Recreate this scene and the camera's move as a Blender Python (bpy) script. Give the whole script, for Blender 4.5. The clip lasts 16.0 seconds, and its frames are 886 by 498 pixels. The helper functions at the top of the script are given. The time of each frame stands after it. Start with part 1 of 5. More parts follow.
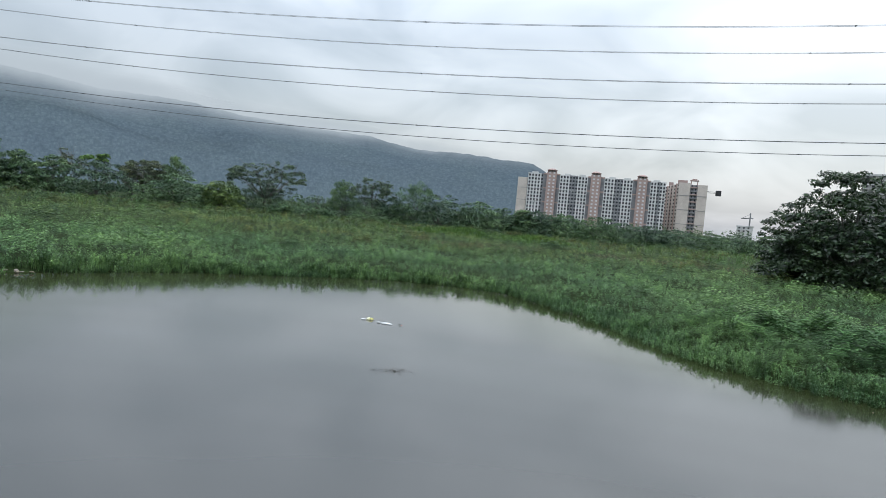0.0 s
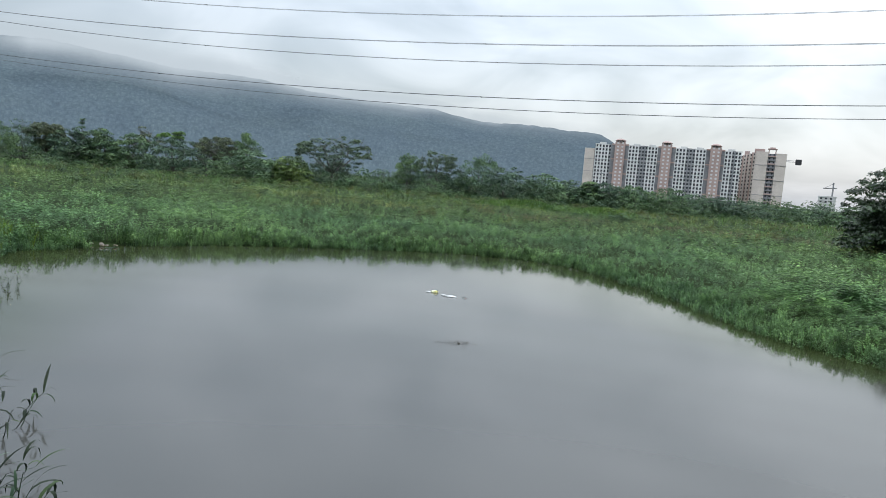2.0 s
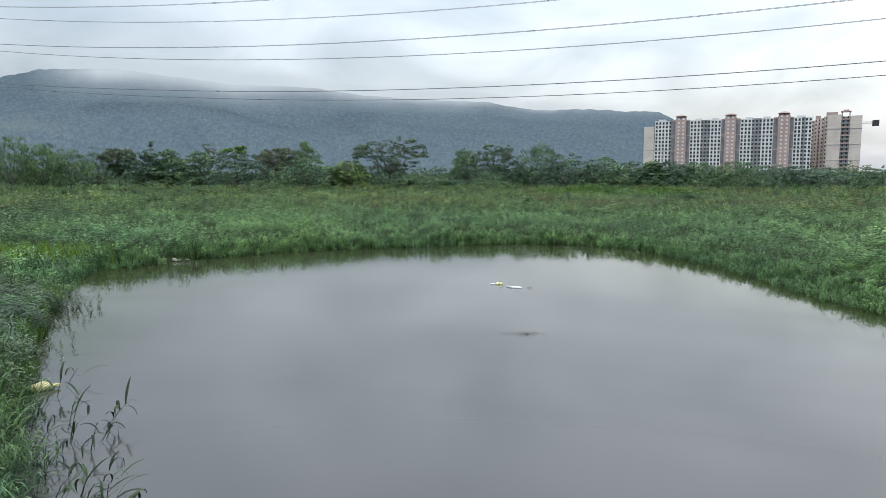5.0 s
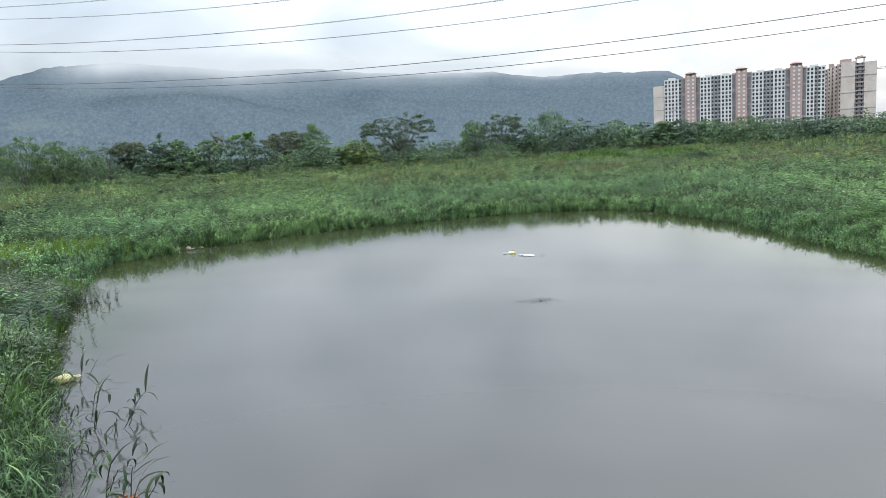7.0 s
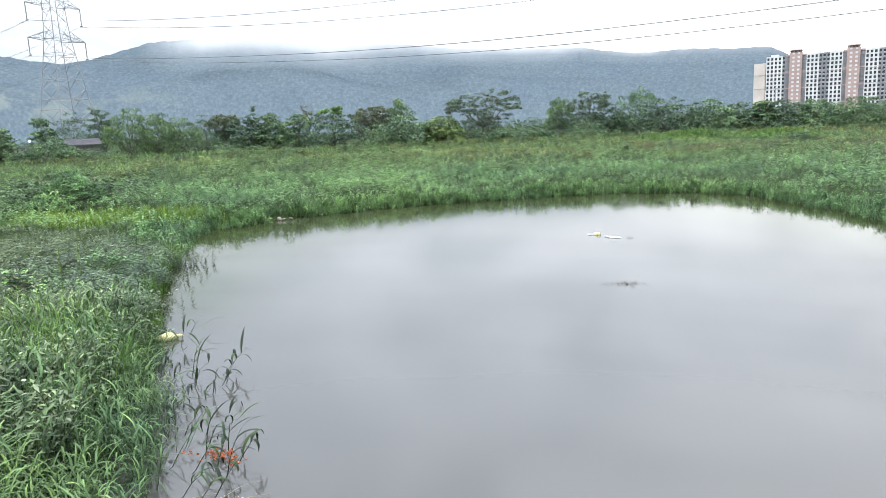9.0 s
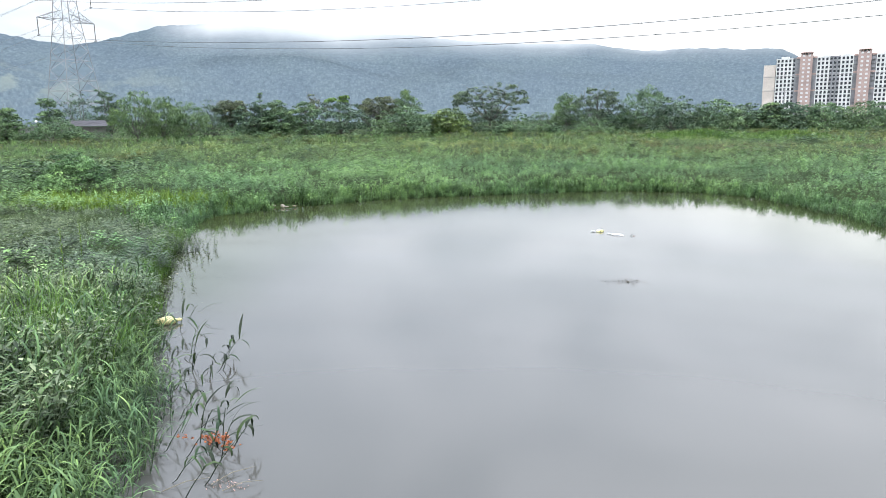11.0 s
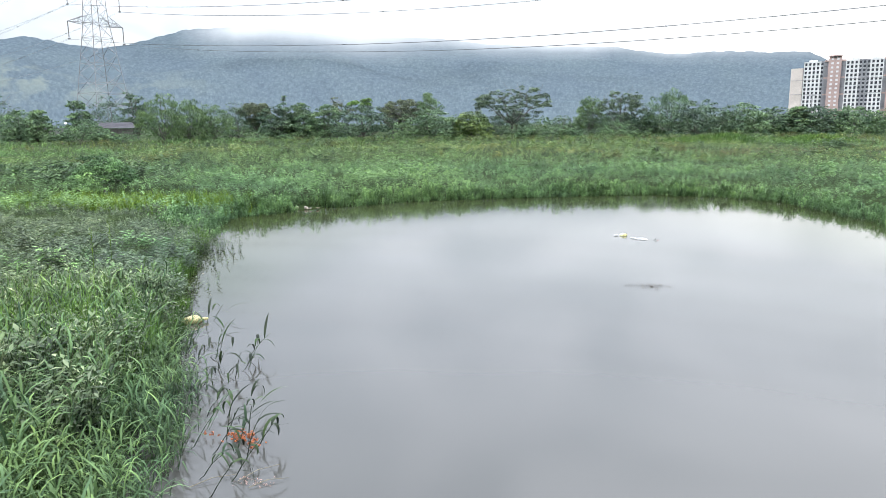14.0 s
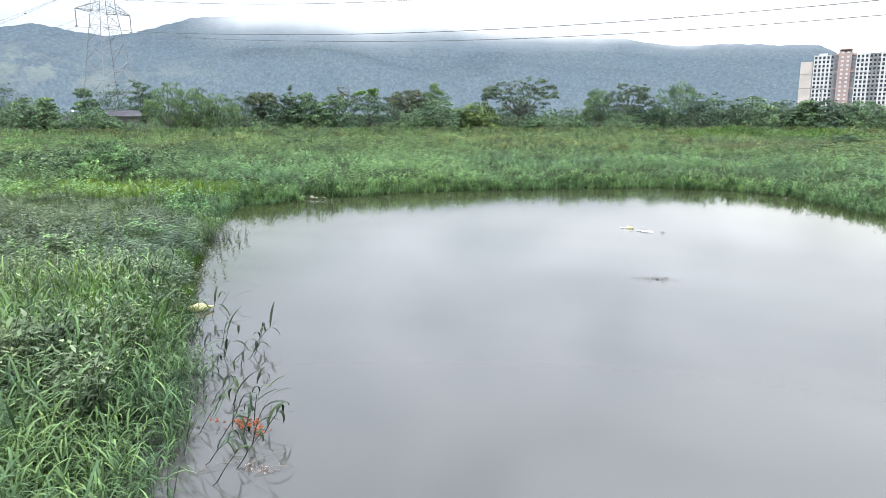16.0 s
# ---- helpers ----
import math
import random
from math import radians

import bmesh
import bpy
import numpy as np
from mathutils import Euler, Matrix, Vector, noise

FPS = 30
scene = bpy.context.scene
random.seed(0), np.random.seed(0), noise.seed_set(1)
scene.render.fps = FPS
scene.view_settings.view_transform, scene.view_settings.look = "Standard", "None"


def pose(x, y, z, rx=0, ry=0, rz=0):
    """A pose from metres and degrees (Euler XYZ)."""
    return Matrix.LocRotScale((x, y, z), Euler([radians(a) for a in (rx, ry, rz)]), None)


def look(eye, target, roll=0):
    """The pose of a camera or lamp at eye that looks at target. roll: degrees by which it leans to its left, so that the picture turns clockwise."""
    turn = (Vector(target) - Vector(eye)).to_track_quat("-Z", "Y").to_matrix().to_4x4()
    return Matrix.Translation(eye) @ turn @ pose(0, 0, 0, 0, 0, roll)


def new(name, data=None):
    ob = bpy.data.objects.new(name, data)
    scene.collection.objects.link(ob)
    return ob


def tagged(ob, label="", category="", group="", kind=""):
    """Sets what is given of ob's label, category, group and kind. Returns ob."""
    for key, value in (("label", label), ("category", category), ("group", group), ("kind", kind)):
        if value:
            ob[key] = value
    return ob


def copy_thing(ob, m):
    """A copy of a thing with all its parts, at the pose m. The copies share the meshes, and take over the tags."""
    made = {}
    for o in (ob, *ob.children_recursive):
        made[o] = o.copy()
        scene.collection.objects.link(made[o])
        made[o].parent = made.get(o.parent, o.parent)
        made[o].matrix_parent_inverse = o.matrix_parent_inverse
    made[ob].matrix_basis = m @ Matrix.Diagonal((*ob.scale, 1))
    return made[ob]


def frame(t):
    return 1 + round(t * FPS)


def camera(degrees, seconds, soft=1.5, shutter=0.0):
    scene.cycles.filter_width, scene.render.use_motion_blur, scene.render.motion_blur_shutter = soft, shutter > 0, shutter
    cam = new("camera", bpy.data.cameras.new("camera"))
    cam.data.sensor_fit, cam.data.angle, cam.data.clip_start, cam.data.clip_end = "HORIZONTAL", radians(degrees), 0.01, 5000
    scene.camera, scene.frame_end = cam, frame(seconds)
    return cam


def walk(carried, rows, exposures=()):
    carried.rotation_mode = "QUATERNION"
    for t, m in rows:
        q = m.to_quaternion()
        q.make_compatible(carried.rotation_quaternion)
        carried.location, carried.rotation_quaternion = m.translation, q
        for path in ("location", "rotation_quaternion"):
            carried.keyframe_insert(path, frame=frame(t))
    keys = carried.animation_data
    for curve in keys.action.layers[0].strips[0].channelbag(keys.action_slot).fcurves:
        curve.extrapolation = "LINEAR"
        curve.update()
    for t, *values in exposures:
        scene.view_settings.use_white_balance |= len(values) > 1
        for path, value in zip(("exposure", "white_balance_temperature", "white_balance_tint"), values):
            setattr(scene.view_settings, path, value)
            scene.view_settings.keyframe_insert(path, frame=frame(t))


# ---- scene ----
cam = camera(66.7, 16.0, soft=0.5)
PATH = [
    (0, (0.261, 0.123, 3.121), (0.228, 2.121, 3.033), 5.2),
    (0.5, (0.257, 0.169, 3.136), (0.175, 2.162, 2.987), 5.4),
    (1, (0.263, 0.171, 3.114), (0.109, 2.16, 2.966), 5.6),
    (1.5, (0.252, 0.138, 3.111), (0.05, 2.122, 2.956), 5.6),
    (2, (0.276, 0.15, 3.121), (0.059, 2.13, 2.937), 4.7),
    (2.5, (0.275, 0.11, 3.128), (0.028, 2.087, 2.955), 4.3),
    (3, (0.269, 0.061, 3.125), (-0.038, 2.029, 2.946), 3.5),
    (3.2, (0.275, 0.071, 3.104), (-0.062, 2.033, 2.915), 3.0),
    (5.3, (0.29, 0.329, 3.05), (-0.124, 2.275, 2.844), -0.4),
    (5.5, (0.288, 0.339, 3.036), (-0.177, 2.276, 2.859), 0.3),
    (6, (0.347, 0.398, 3.023), (-0.187, 2.31, 2.781), -0.8),
    (6.5, (0.409, 0.408, 3.035), (-0.101, 2.326, 2.789), -2.7),
    (7, (0.378, 0.354, 3.013), (-0.064, 2.284, 2.731), -3.5),
    (7.5, (0.313, 0.348, 2.993), (-0.179, 2.25, 2.618), -4.3),
    (8, (0.291, 0.293, 3.037), (-0.314, 2.168, 2.691), -1.6),
    (8.5, (0.282, 0.292, 2.979), (-0.367, 2.148, 2.618), -3.5),
    (9, (0.302, 0.308, 3.018), (-0.369, 2.162, 2.682), -2.5),
    (9.5, (0.315, 0.3, 3.0), (-0.351, 2.156, 2.663), -1.8),
    (10, (0.293, 0.317, 2.995), (-0.385, 2.165, 2.645), -0.7),
    (10.2, (0.337, 0.338, 3.013), (-0.34, 2.184, 2.65), -0.8),
    (12.5, (0.279, 0.303, 2.994), (-0.409, 2.15, 2.652), -0.9),
    (13, (0.292, 0.294, 3.006), (-0.414, 2.132, 2.652), -0.9),
    (13.5, (0.302, 0.29, 3.003), (-0.421, 2.119, 2.639), -0.7),
    (14, (0.296, 0.286, 3.005), (-0.44, 2.112, 2.657), -0.6),
    (14.5, (0.298, 0.274, 2.994), (-0.45, 2.098, 2.655), -0.4),
    (15, (0.298, 0.281, 2.988), (-0.46, 2.097, 2.634), -0.2),
    (15.5, (0.275, 0.29, 2.992), (-0.482, 2.104, 2.621), -0.2),
    (16, (0.285, 0.284, 2.994), (-0.464, 2.101, 2.62), -0.1),
]
EXPOSURES = [(0.0, -0.22, 6250, 6), (2.0, -0.05, 6300, 6), (3.0, -0.01, 6300, 6), (5.5, 0.13, 6350, 7), (6.5, 0.3, 6400, 8), (7.0, 0.33, 6400, 8), (7.5, 0.52, 6450, 9), (8.0, 0.72, 6500, 9), (9.0, 0.9, 6500, 10), (10.0, 0.89, 6500, 10), (12.5, 0.88, 6500, 10), (14.5, 0.85, 6500, 10), (15.0, 0.83, 6500, 10), (16.0, 0.94, 6500, 10)]
walk(cam, [(t, look(eye, target, roll)) for t, eye, target, roll in PATH], EXPOSURES)

# ---- sky and light: a bright overcast monsoon day ----
world = bpy.data.worlds.new("overcast_sky")
scene.world = world
world.use_nodes = True
wn, wl = world.node_tree.nodes, world.node_tree.links
wn.clear()


def wnode(kind, **values):
    n = wn.new(kind)
    for key, v in values.items():
        n.inputs[key].default_value = v
    return n


sky = wn.new("ShaderNodeTexSky")
sky.sky_type, sky.sun_disc = "NISHITA", False
sky.sun_elevation, sky.sun_rotation = radians(52), radians(35)
sky.air_density, sky.dust_density = 1.5, 4.0
clear = wnode("ShaderNodeBackground", Strength=0.05)
wl.new(sky.outputs[0], clear.inputs[0])

coord = wn.new("ShaderNodeTexCoord")
split = wn.new("ShaderNodeSeparateXYZ")
wl.new(coord.outputs["Generated"], split.inputs[0])


def wmath(op, a, b=None, clamp=False):
    n = wn.new("ShaderNodeMath")
    n.operation, n.use_clamp = op, clamp
    for i, v in enumerate((a, b)):
        if v is None:
            continue
        if isinstance(v, (int, float)):
            n.inputs[i].default_value = v
        else:
            wl.new(v, n.inputs[i])
    return n.outputs[0]


# cloud layer seen in perspective: the direction is carried out to a flat ceiling
up = wmath("ADD", wmath("MAXIMUM", split.outputs[2], 0.0), 0.3)
flat = wn.new("ShaderNodeCombineXYZ")
wl.new(wmath("DIVIDE", split.outputs[0], up), flat.inputs[0])
wl.new(wmath("DIVIDE", split.outputs[1], up), flat.inputs[1])
billow = wnode("ShaderNodeTexNoise", Scale=2.0, Detail=4.0, Roughness=0.5, Distortion=0.6)
wl.new(flat.outputs[0], billow.inputs["Vector"])
ramp = wn.new("ShaderNodeValToRGB")
ramp.color_ramp.elements[0].position, ramp.color_ramp.elements[0].color = 0.34, (0.505, 0.563, 0.665, 1)
ramp.color_ramp.elements[1].position, ramp.color_ramp.elements[1].color = 0.64, (0.85, 0.892, 1.0, 1)
wl.new(billow.outputs["Fac"], ramp.inputs[0])
# thinner cloud towards the hidden sun
sunward = wmath("ADD", wmath("MULTIPLY", split.outputs[0], 0.2), 0.72)
low_sky = wmath("MULTIPLY", wmath("MAXIMUM", split.outputs[2], 0.0), 0.9)
high_sky = wmath("MULTIPLY", wmath("MAXIMUM", wmath("SUBTRACT", split.outputs[2], 0.26), 0.0), 3.2)
glow = wmath("ADD", sunward, wmath("ADD", low_sky, high_sky))
tint = wn.new("ShaderNodeMix")
tint.data_type, tint.blend_type = "RGBA", "MULTIPLY"
tint.inputs[0].default_value = 1.0
wl.new(ramp.outputs[0], tint.inputs[6])
wl.new(glow, tint.inputs[7])
cloud = wnode("ShaderNodeBackground", Strength=0.92)
wl.new(tint.outputs[2], cloud.inputs[0])
both = wn.new("ShaderNodeAddShader")
wl.new(clear.outputs[0], both.inputs[0])
wl.new(cloud.outputs[0], both.inputs[1])
out = wn.new("ShaderNodeOutputWorld")
wl.new(both.outputs[0], out.inputs[0])

sun_data = bpy.data.lights.new("sun", "SUN")
sun_data.energy, sun_data.angle, sun_data.color = 0.9, radians(30), (1.0, 0.97, 0.92)
sun = new("sun", sun_data)
sun.rotation_euler = (radians(38), 0, radians(-35))

# ---- materials ----
def material(name):
    m = bpy.data.materials.new(name)
    m.use_nodes = True
    return m, m.node_tree.nodes, m.node_tree.links, m.node_tree.nodes["Principled BSDF"]


def noise_node(nodes, links, scale, detail=4.0, space="Object"):
    c = nodes.new("ShaderNodeTexCoord")
    n = nodes.new("ShaderNodeTexNoise")
    n.inputs["Scale"].default_value, n.inputs["Detail"].default_value = scale, detail
    links.new(c.outputs[space], n.inputs["Vector"])
    return n


def ramp_node(nodes, links, source, stops):
    r = nodes.new("ShaderNodeValToRGB")
    e = r.color_ramp.elements
    while len(e) < len(stops):
        e.new(0.5)
    for el, (p, c) in zip(e, stops):
        el.position, el.color = p, (*c, 1)
    links.new(source, r.inputs[0])
    return r.outputs[0]


def mix_colour(nodes, links, fac, a, b, blend="MIX"):
    m = nodes.new("ShaderNodeMix")
    m.data_type, m.blend_type = "RGBA", blend
    for i, v in ((0, fac), (6, a), (7, b)):
        if isinstance(v, (int, float)):
            m.inputs[i].default_value = v
        elif isinstance(v, tuple):
            m.inputs[i].default_value = (*v, 1)
        else:
            links.new(v, m.inputs[i])
    return m.outputs[2]


def surface(name, colour, dark, scale=3.0, rough=0.8, metal=0.0, bump=0.2, fine=30.0):
    """A weathered plain surface: two scales of colour noise and a fine relief."""
    m, n, l, p = material(name)
    big, small = noise_node(n, l, scale), noise_node(n, l, fine, 6.0)
    base = ramp_node(n, l, big.outputs["Fac"], ((0.35, dark), (0.65, colour)))
    grain = ramp_node(n, l, small.outputs["Fac"], ((0.3, (0.8, 0.8, 0.8)), (0.7, (1.05, 1.05, 1.05))))
    l.new(mix_colour(n, l, 1.0, base, grain, "MULTIPLY"), p.inputs["Base Color"])
    p.inputs["Roughness"].default_value, p.inputs["Metallic"].default_value = rough, metal
    if bump:
        b = n.new("ShaderNodeBump")
        b.inputs["Strength"].default_value, b.inputs["Distance"].default_value = bump, 0.02
        l.new(small.outputs["Fac"], b.inputs["Height"])
        l.new(b.outputs[0], p.inputs["Normal"])
    return m


def foliage(name, shades, patch=0.25, rough=0.5, thin=0.2, patches=None, clump=2.2, gloss=0.16, plants=False):
    """Leaves: shade from leaf to leaf and from patch to patch, with light coming through the blade."""
    m, n, l, p = material(name)
    geo = n.new("ShaderNodeNewGeometry")
    leaf = ramp_node(n, l, geo.outputs["Random Per Island"], tuple((i / (len(shades) - 1), c) for i, c in enumerate(shades)))
    broad = noise_node(n, l, patch, 3.0)
    tone = ramp_node(n, l, broad.outputs["Fac"], patches or ((0.4, (0.78, 0.82, 0.8)), (0.6, (1.2, 1.13, 0.94))))
    tuft = noise_node(n, l, clump, 2.0)
    uneven = ramp_node(n, l, tuft.outputs["Fac"], ((0.37, (0.54, 0.57, 0.6)), (0.63, (1.42, 1.4, 1.32))))
    colour = mix_colour(n, l, 1.0, mix_colour(n, l, 1.0, leaf, tone, "MULTIPLY"), uneven, "MULTIPLY")
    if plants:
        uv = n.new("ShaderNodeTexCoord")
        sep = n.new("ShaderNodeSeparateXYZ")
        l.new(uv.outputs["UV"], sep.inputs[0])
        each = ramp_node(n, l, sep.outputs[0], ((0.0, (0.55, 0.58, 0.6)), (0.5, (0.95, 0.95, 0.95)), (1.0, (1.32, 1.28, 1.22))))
        # paler young tips, plus painted shade: leaves darken down the stem
        stem_shade = ramp_node(n, l, sep.outputs[1], ((0.1, (0.76, 0.75, 0.72)), (0.6, (0.9, 0.9, 0.9)), (1.0, (1.32, 1.3, 1.24))))
        colour = mix_colour(n, l, 1.0, mix_colour(n, l, 1.0, colour, each, "MULTIPLY"), stem_shade, "MULTIPLY")
    l.new(colour, p.inputs["Base Color"])
    p.inputs["Roughness"].default_value = rough
    p.inputs["Specular IOR Level"].default_value = gloss
    through_light = n.new("ShaderNodeBsdfTranslucent")
    l.new(colour, through_light.inputs[0])
    mix = n.new("ShaderNodeMixShader")
    mix.inputs[0].default_value = thin
    l.new(p.outputs[0], mix.inputs[1])
    l.new(through_light.outputs[0], mix.inputs[2])
    l.new(mix.outputs[0], n["Material Output"].inputs[0])
    return m


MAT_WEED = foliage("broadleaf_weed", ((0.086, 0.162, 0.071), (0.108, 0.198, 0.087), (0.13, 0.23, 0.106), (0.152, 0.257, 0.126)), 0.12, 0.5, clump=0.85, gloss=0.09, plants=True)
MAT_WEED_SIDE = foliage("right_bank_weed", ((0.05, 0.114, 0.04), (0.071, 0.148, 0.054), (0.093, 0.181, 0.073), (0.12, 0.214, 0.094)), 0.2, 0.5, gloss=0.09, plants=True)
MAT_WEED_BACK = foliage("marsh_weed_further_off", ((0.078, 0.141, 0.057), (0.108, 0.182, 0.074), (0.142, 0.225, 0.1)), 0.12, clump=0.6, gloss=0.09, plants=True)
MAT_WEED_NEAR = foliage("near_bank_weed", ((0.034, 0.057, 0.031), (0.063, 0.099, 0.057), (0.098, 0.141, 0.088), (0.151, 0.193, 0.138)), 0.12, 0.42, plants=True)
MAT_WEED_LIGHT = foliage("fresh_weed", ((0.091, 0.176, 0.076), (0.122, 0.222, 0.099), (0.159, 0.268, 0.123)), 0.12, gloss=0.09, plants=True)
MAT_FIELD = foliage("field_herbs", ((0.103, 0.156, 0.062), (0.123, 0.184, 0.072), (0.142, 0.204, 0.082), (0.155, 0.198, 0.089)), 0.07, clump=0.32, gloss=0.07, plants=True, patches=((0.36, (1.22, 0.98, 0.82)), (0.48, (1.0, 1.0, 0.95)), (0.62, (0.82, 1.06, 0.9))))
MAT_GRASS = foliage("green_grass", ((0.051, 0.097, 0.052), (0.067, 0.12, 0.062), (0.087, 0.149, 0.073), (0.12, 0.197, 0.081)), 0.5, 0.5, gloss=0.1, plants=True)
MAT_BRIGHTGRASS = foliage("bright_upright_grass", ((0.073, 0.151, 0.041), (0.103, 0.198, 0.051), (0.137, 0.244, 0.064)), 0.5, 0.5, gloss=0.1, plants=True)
MAT_TALLGRASS = foliage("tall_field_grass", ((0.07, 0.13, 0.04), (0.1, 0.175, 0.052), (0.13, 0.215, 0.065)), 0.3, gloss=0.06)
MAT_LOWGRASS = foliage("yellow_green_grass", ((0.085, 0.16, 0.03), (0.12, 0.2, 0.035), (0.16, 0.225, 0.04)), 0.4)
MAT_BROWN = foliage("dry_brown_weed", ((0.12, 0.085, 0.05), (0.16, 0.115, 0.07), (0.10, 0.12, 0.05)), 0.3)
MAT_REED = foliage("dark_wet_reed", ((0.010, 0.016, 0.010), (0.018, 0.028, 0.014), (0.036, 0.06, 0.022)), 1.0, 0.6, 0.1)
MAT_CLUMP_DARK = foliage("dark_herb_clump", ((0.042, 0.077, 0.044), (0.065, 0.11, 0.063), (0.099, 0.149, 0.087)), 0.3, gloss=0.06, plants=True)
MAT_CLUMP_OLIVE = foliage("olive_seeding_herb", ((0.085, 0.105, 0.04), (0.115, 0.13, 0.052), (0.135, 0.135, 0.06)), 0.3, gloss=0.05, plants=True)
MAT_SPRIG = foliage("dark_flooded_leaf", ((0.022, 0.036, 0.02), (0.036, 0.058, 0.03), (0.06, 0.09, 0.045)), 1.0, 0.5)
# tree-row leaf colours raised and blued a little, painting in distance haze
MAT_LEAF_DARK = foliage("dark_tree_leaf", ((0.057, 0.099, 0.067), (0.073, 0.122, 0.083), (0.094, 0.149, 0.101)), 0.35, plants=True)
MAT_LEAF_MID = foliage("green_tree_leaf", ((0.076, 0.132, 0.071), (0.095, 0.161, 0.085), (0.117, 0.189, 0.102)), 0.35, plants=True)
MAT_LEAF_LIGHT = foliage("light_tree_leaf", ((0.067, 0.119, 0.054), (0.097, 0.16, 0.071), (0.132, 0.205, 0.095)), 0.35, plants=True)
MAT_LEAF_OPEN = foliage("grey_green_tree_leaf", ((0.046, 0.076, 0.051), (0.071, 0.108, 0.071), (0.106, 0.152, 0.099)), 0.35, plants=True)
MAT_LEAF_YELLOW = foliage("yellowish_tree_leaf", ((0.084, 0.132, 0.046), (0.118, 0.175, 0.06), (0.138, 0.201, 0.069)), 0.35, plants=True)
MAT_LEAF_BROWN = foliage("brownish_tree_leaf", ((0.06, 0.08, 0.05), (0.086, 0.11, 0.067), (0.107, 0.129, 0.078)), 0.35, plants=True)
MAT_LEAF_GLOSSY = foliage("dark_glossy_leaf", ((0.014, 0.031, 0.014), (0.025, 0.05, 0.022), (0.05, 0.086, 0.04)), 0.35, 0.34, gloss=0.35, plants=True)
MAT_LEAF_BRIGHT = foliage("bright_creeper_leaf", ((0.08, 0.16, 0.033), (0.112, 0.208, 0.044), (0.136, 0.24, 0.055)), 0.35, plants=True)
MAT_SCRUB = foliage("green_scrub_leaf", ((0.05, 0.09, 0.044), (0.075, 0.126, 0.06), (0.105, 0.165, 0.08)), 0.35)
MAT_BARK = surface("bark", (0.15, 0.14, 0.125), (0.08, 0.075, 0.065), 2.0, 0.9, 0, 0.6, 14)
MAT_STEEL = surface("galvanised_steel", (0.25, 0.25, 0.255), (0.17, 0.17, 0.175), 0.6, 0.6, 0.1, 0)
MAT_WIRE = surface("aluminium_wire", (0.10, 0.103, 0.107), (0.07, 0.073, 0.077), 0.4, 0.6, 0.0, 0)
MAT_PORCELAIN = surface("brown_insulator", (0.10, 0.085, 0.08), (0.06, 0.05, 0.05), 2.0, 0.3, 0, 0)
MAT_WHITE = surface("white_painted_wall", (0.68, 0.67, 0.65), (0.55, 0.545, 0.53), 0.15, 0.85, 0, 0.1, 2.0)
MAT_BEIGE = surface("beige_painted_wall", (0.6, 0.53, 0.47), (0.5, 0.44, 0.39), 0.12, 0.85, 0, 0.1, 2.0)
MAT_PINK = surface("dusty_pink_wall", (0.43, 0.315, 0.28), (0.35, 0.255, 0.23), 0.15, 0.85, 0, 0.1, 2.0)
MAT_CONC = surface("bare_concrete", (0.36, 0.35, 0.34), (0.25, 0.245, 0.24), 0.2, 0.9, 0, 0.2, 3.0)
MAT_SPANDREL = surface("off_white_spandrel", (0.58, 0.575, 0.56), (0.47, 0.465, 0.455), 0.2, 0.85, 0, 0.1, 2.0)
# recess grey, with the recesses' shade put into its dark colour
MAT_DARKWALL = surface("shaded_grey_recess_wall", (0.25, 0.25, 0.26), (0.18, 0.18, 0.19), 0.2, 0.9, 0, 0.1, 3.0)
MAT_PANE = surface("dark_window_pane", (0.048, 0.052, 0.06), (0.026, 0.028, 0.033), 0.5, 0.25, 0, 0)
MAT_BLACK = surface("black_steel", (0.03, 0.03, 0.032), (0.02, 0.02, 0.02), 1.0, 0.6, 0, 0)
MAT_SHEET = surface("grey_corrugated_sheet", (0.15, 0.142, 0.16), (0.085, 0.08, 0.09), 0.8, 0.6, 0.2, 0.2, 12)
MAT_BAG = surface("yellowish_plastic_bag", (0.54, 0.47, 0.22), (0.40, 0.34, 0.15), 6.0, 0.45, 0, 0.5, 25)
MAT_SACK = surface("white_plastic_sack", (0.70, 0.70, 0.68), (0.52, 0.52, 0.50), 5.0, 0.5, 0, 0.4, 25)
MAT_ORANGE = surface("orange_marigold", (0.55, 0.17, 0.045), (0.34, 0.09, 0.03), 20.0, 0.7, 0, 0.4, 80)
MAT_RED = surface("faded_red_plastic", (0.55, 0.12, 0.08), (0.4, 0.10, 0.06), 10.0, 0.5, 0, 0.2)
MAT_YELLOW = surface("yellow_plastic", (0.66, 0.6, 0.16), (0.66, 0.66, 0.5), 10.0, 0.4, 0, 0.2)
MAT_DEBRIS = surface("rotting_plant_debris", (0.06, 0.05, 0.035), (0.03, 0.028, 0.02), 10.0, 0.8, 0, 0.2)
MAT_LITTER = surface("dirty_pinkish_plastic", (0.28, 0.24, 0.2), (0.17, 0.14, 0.115), 8.0, 0.6, 0, 0.3)
MAT_PETAL = surface("faded_pinkish_petals", (0.46, 0.27, 0.21), (0.33, 0.19, 0.15), 10.0, 0.7, 0, 0.2)
MAT_STRAW = surface("dead_straw", (0.24, 0.21, 0.14), (0.15, 0.125, 0.08), 8.0, 0.8, 0, 0.2)


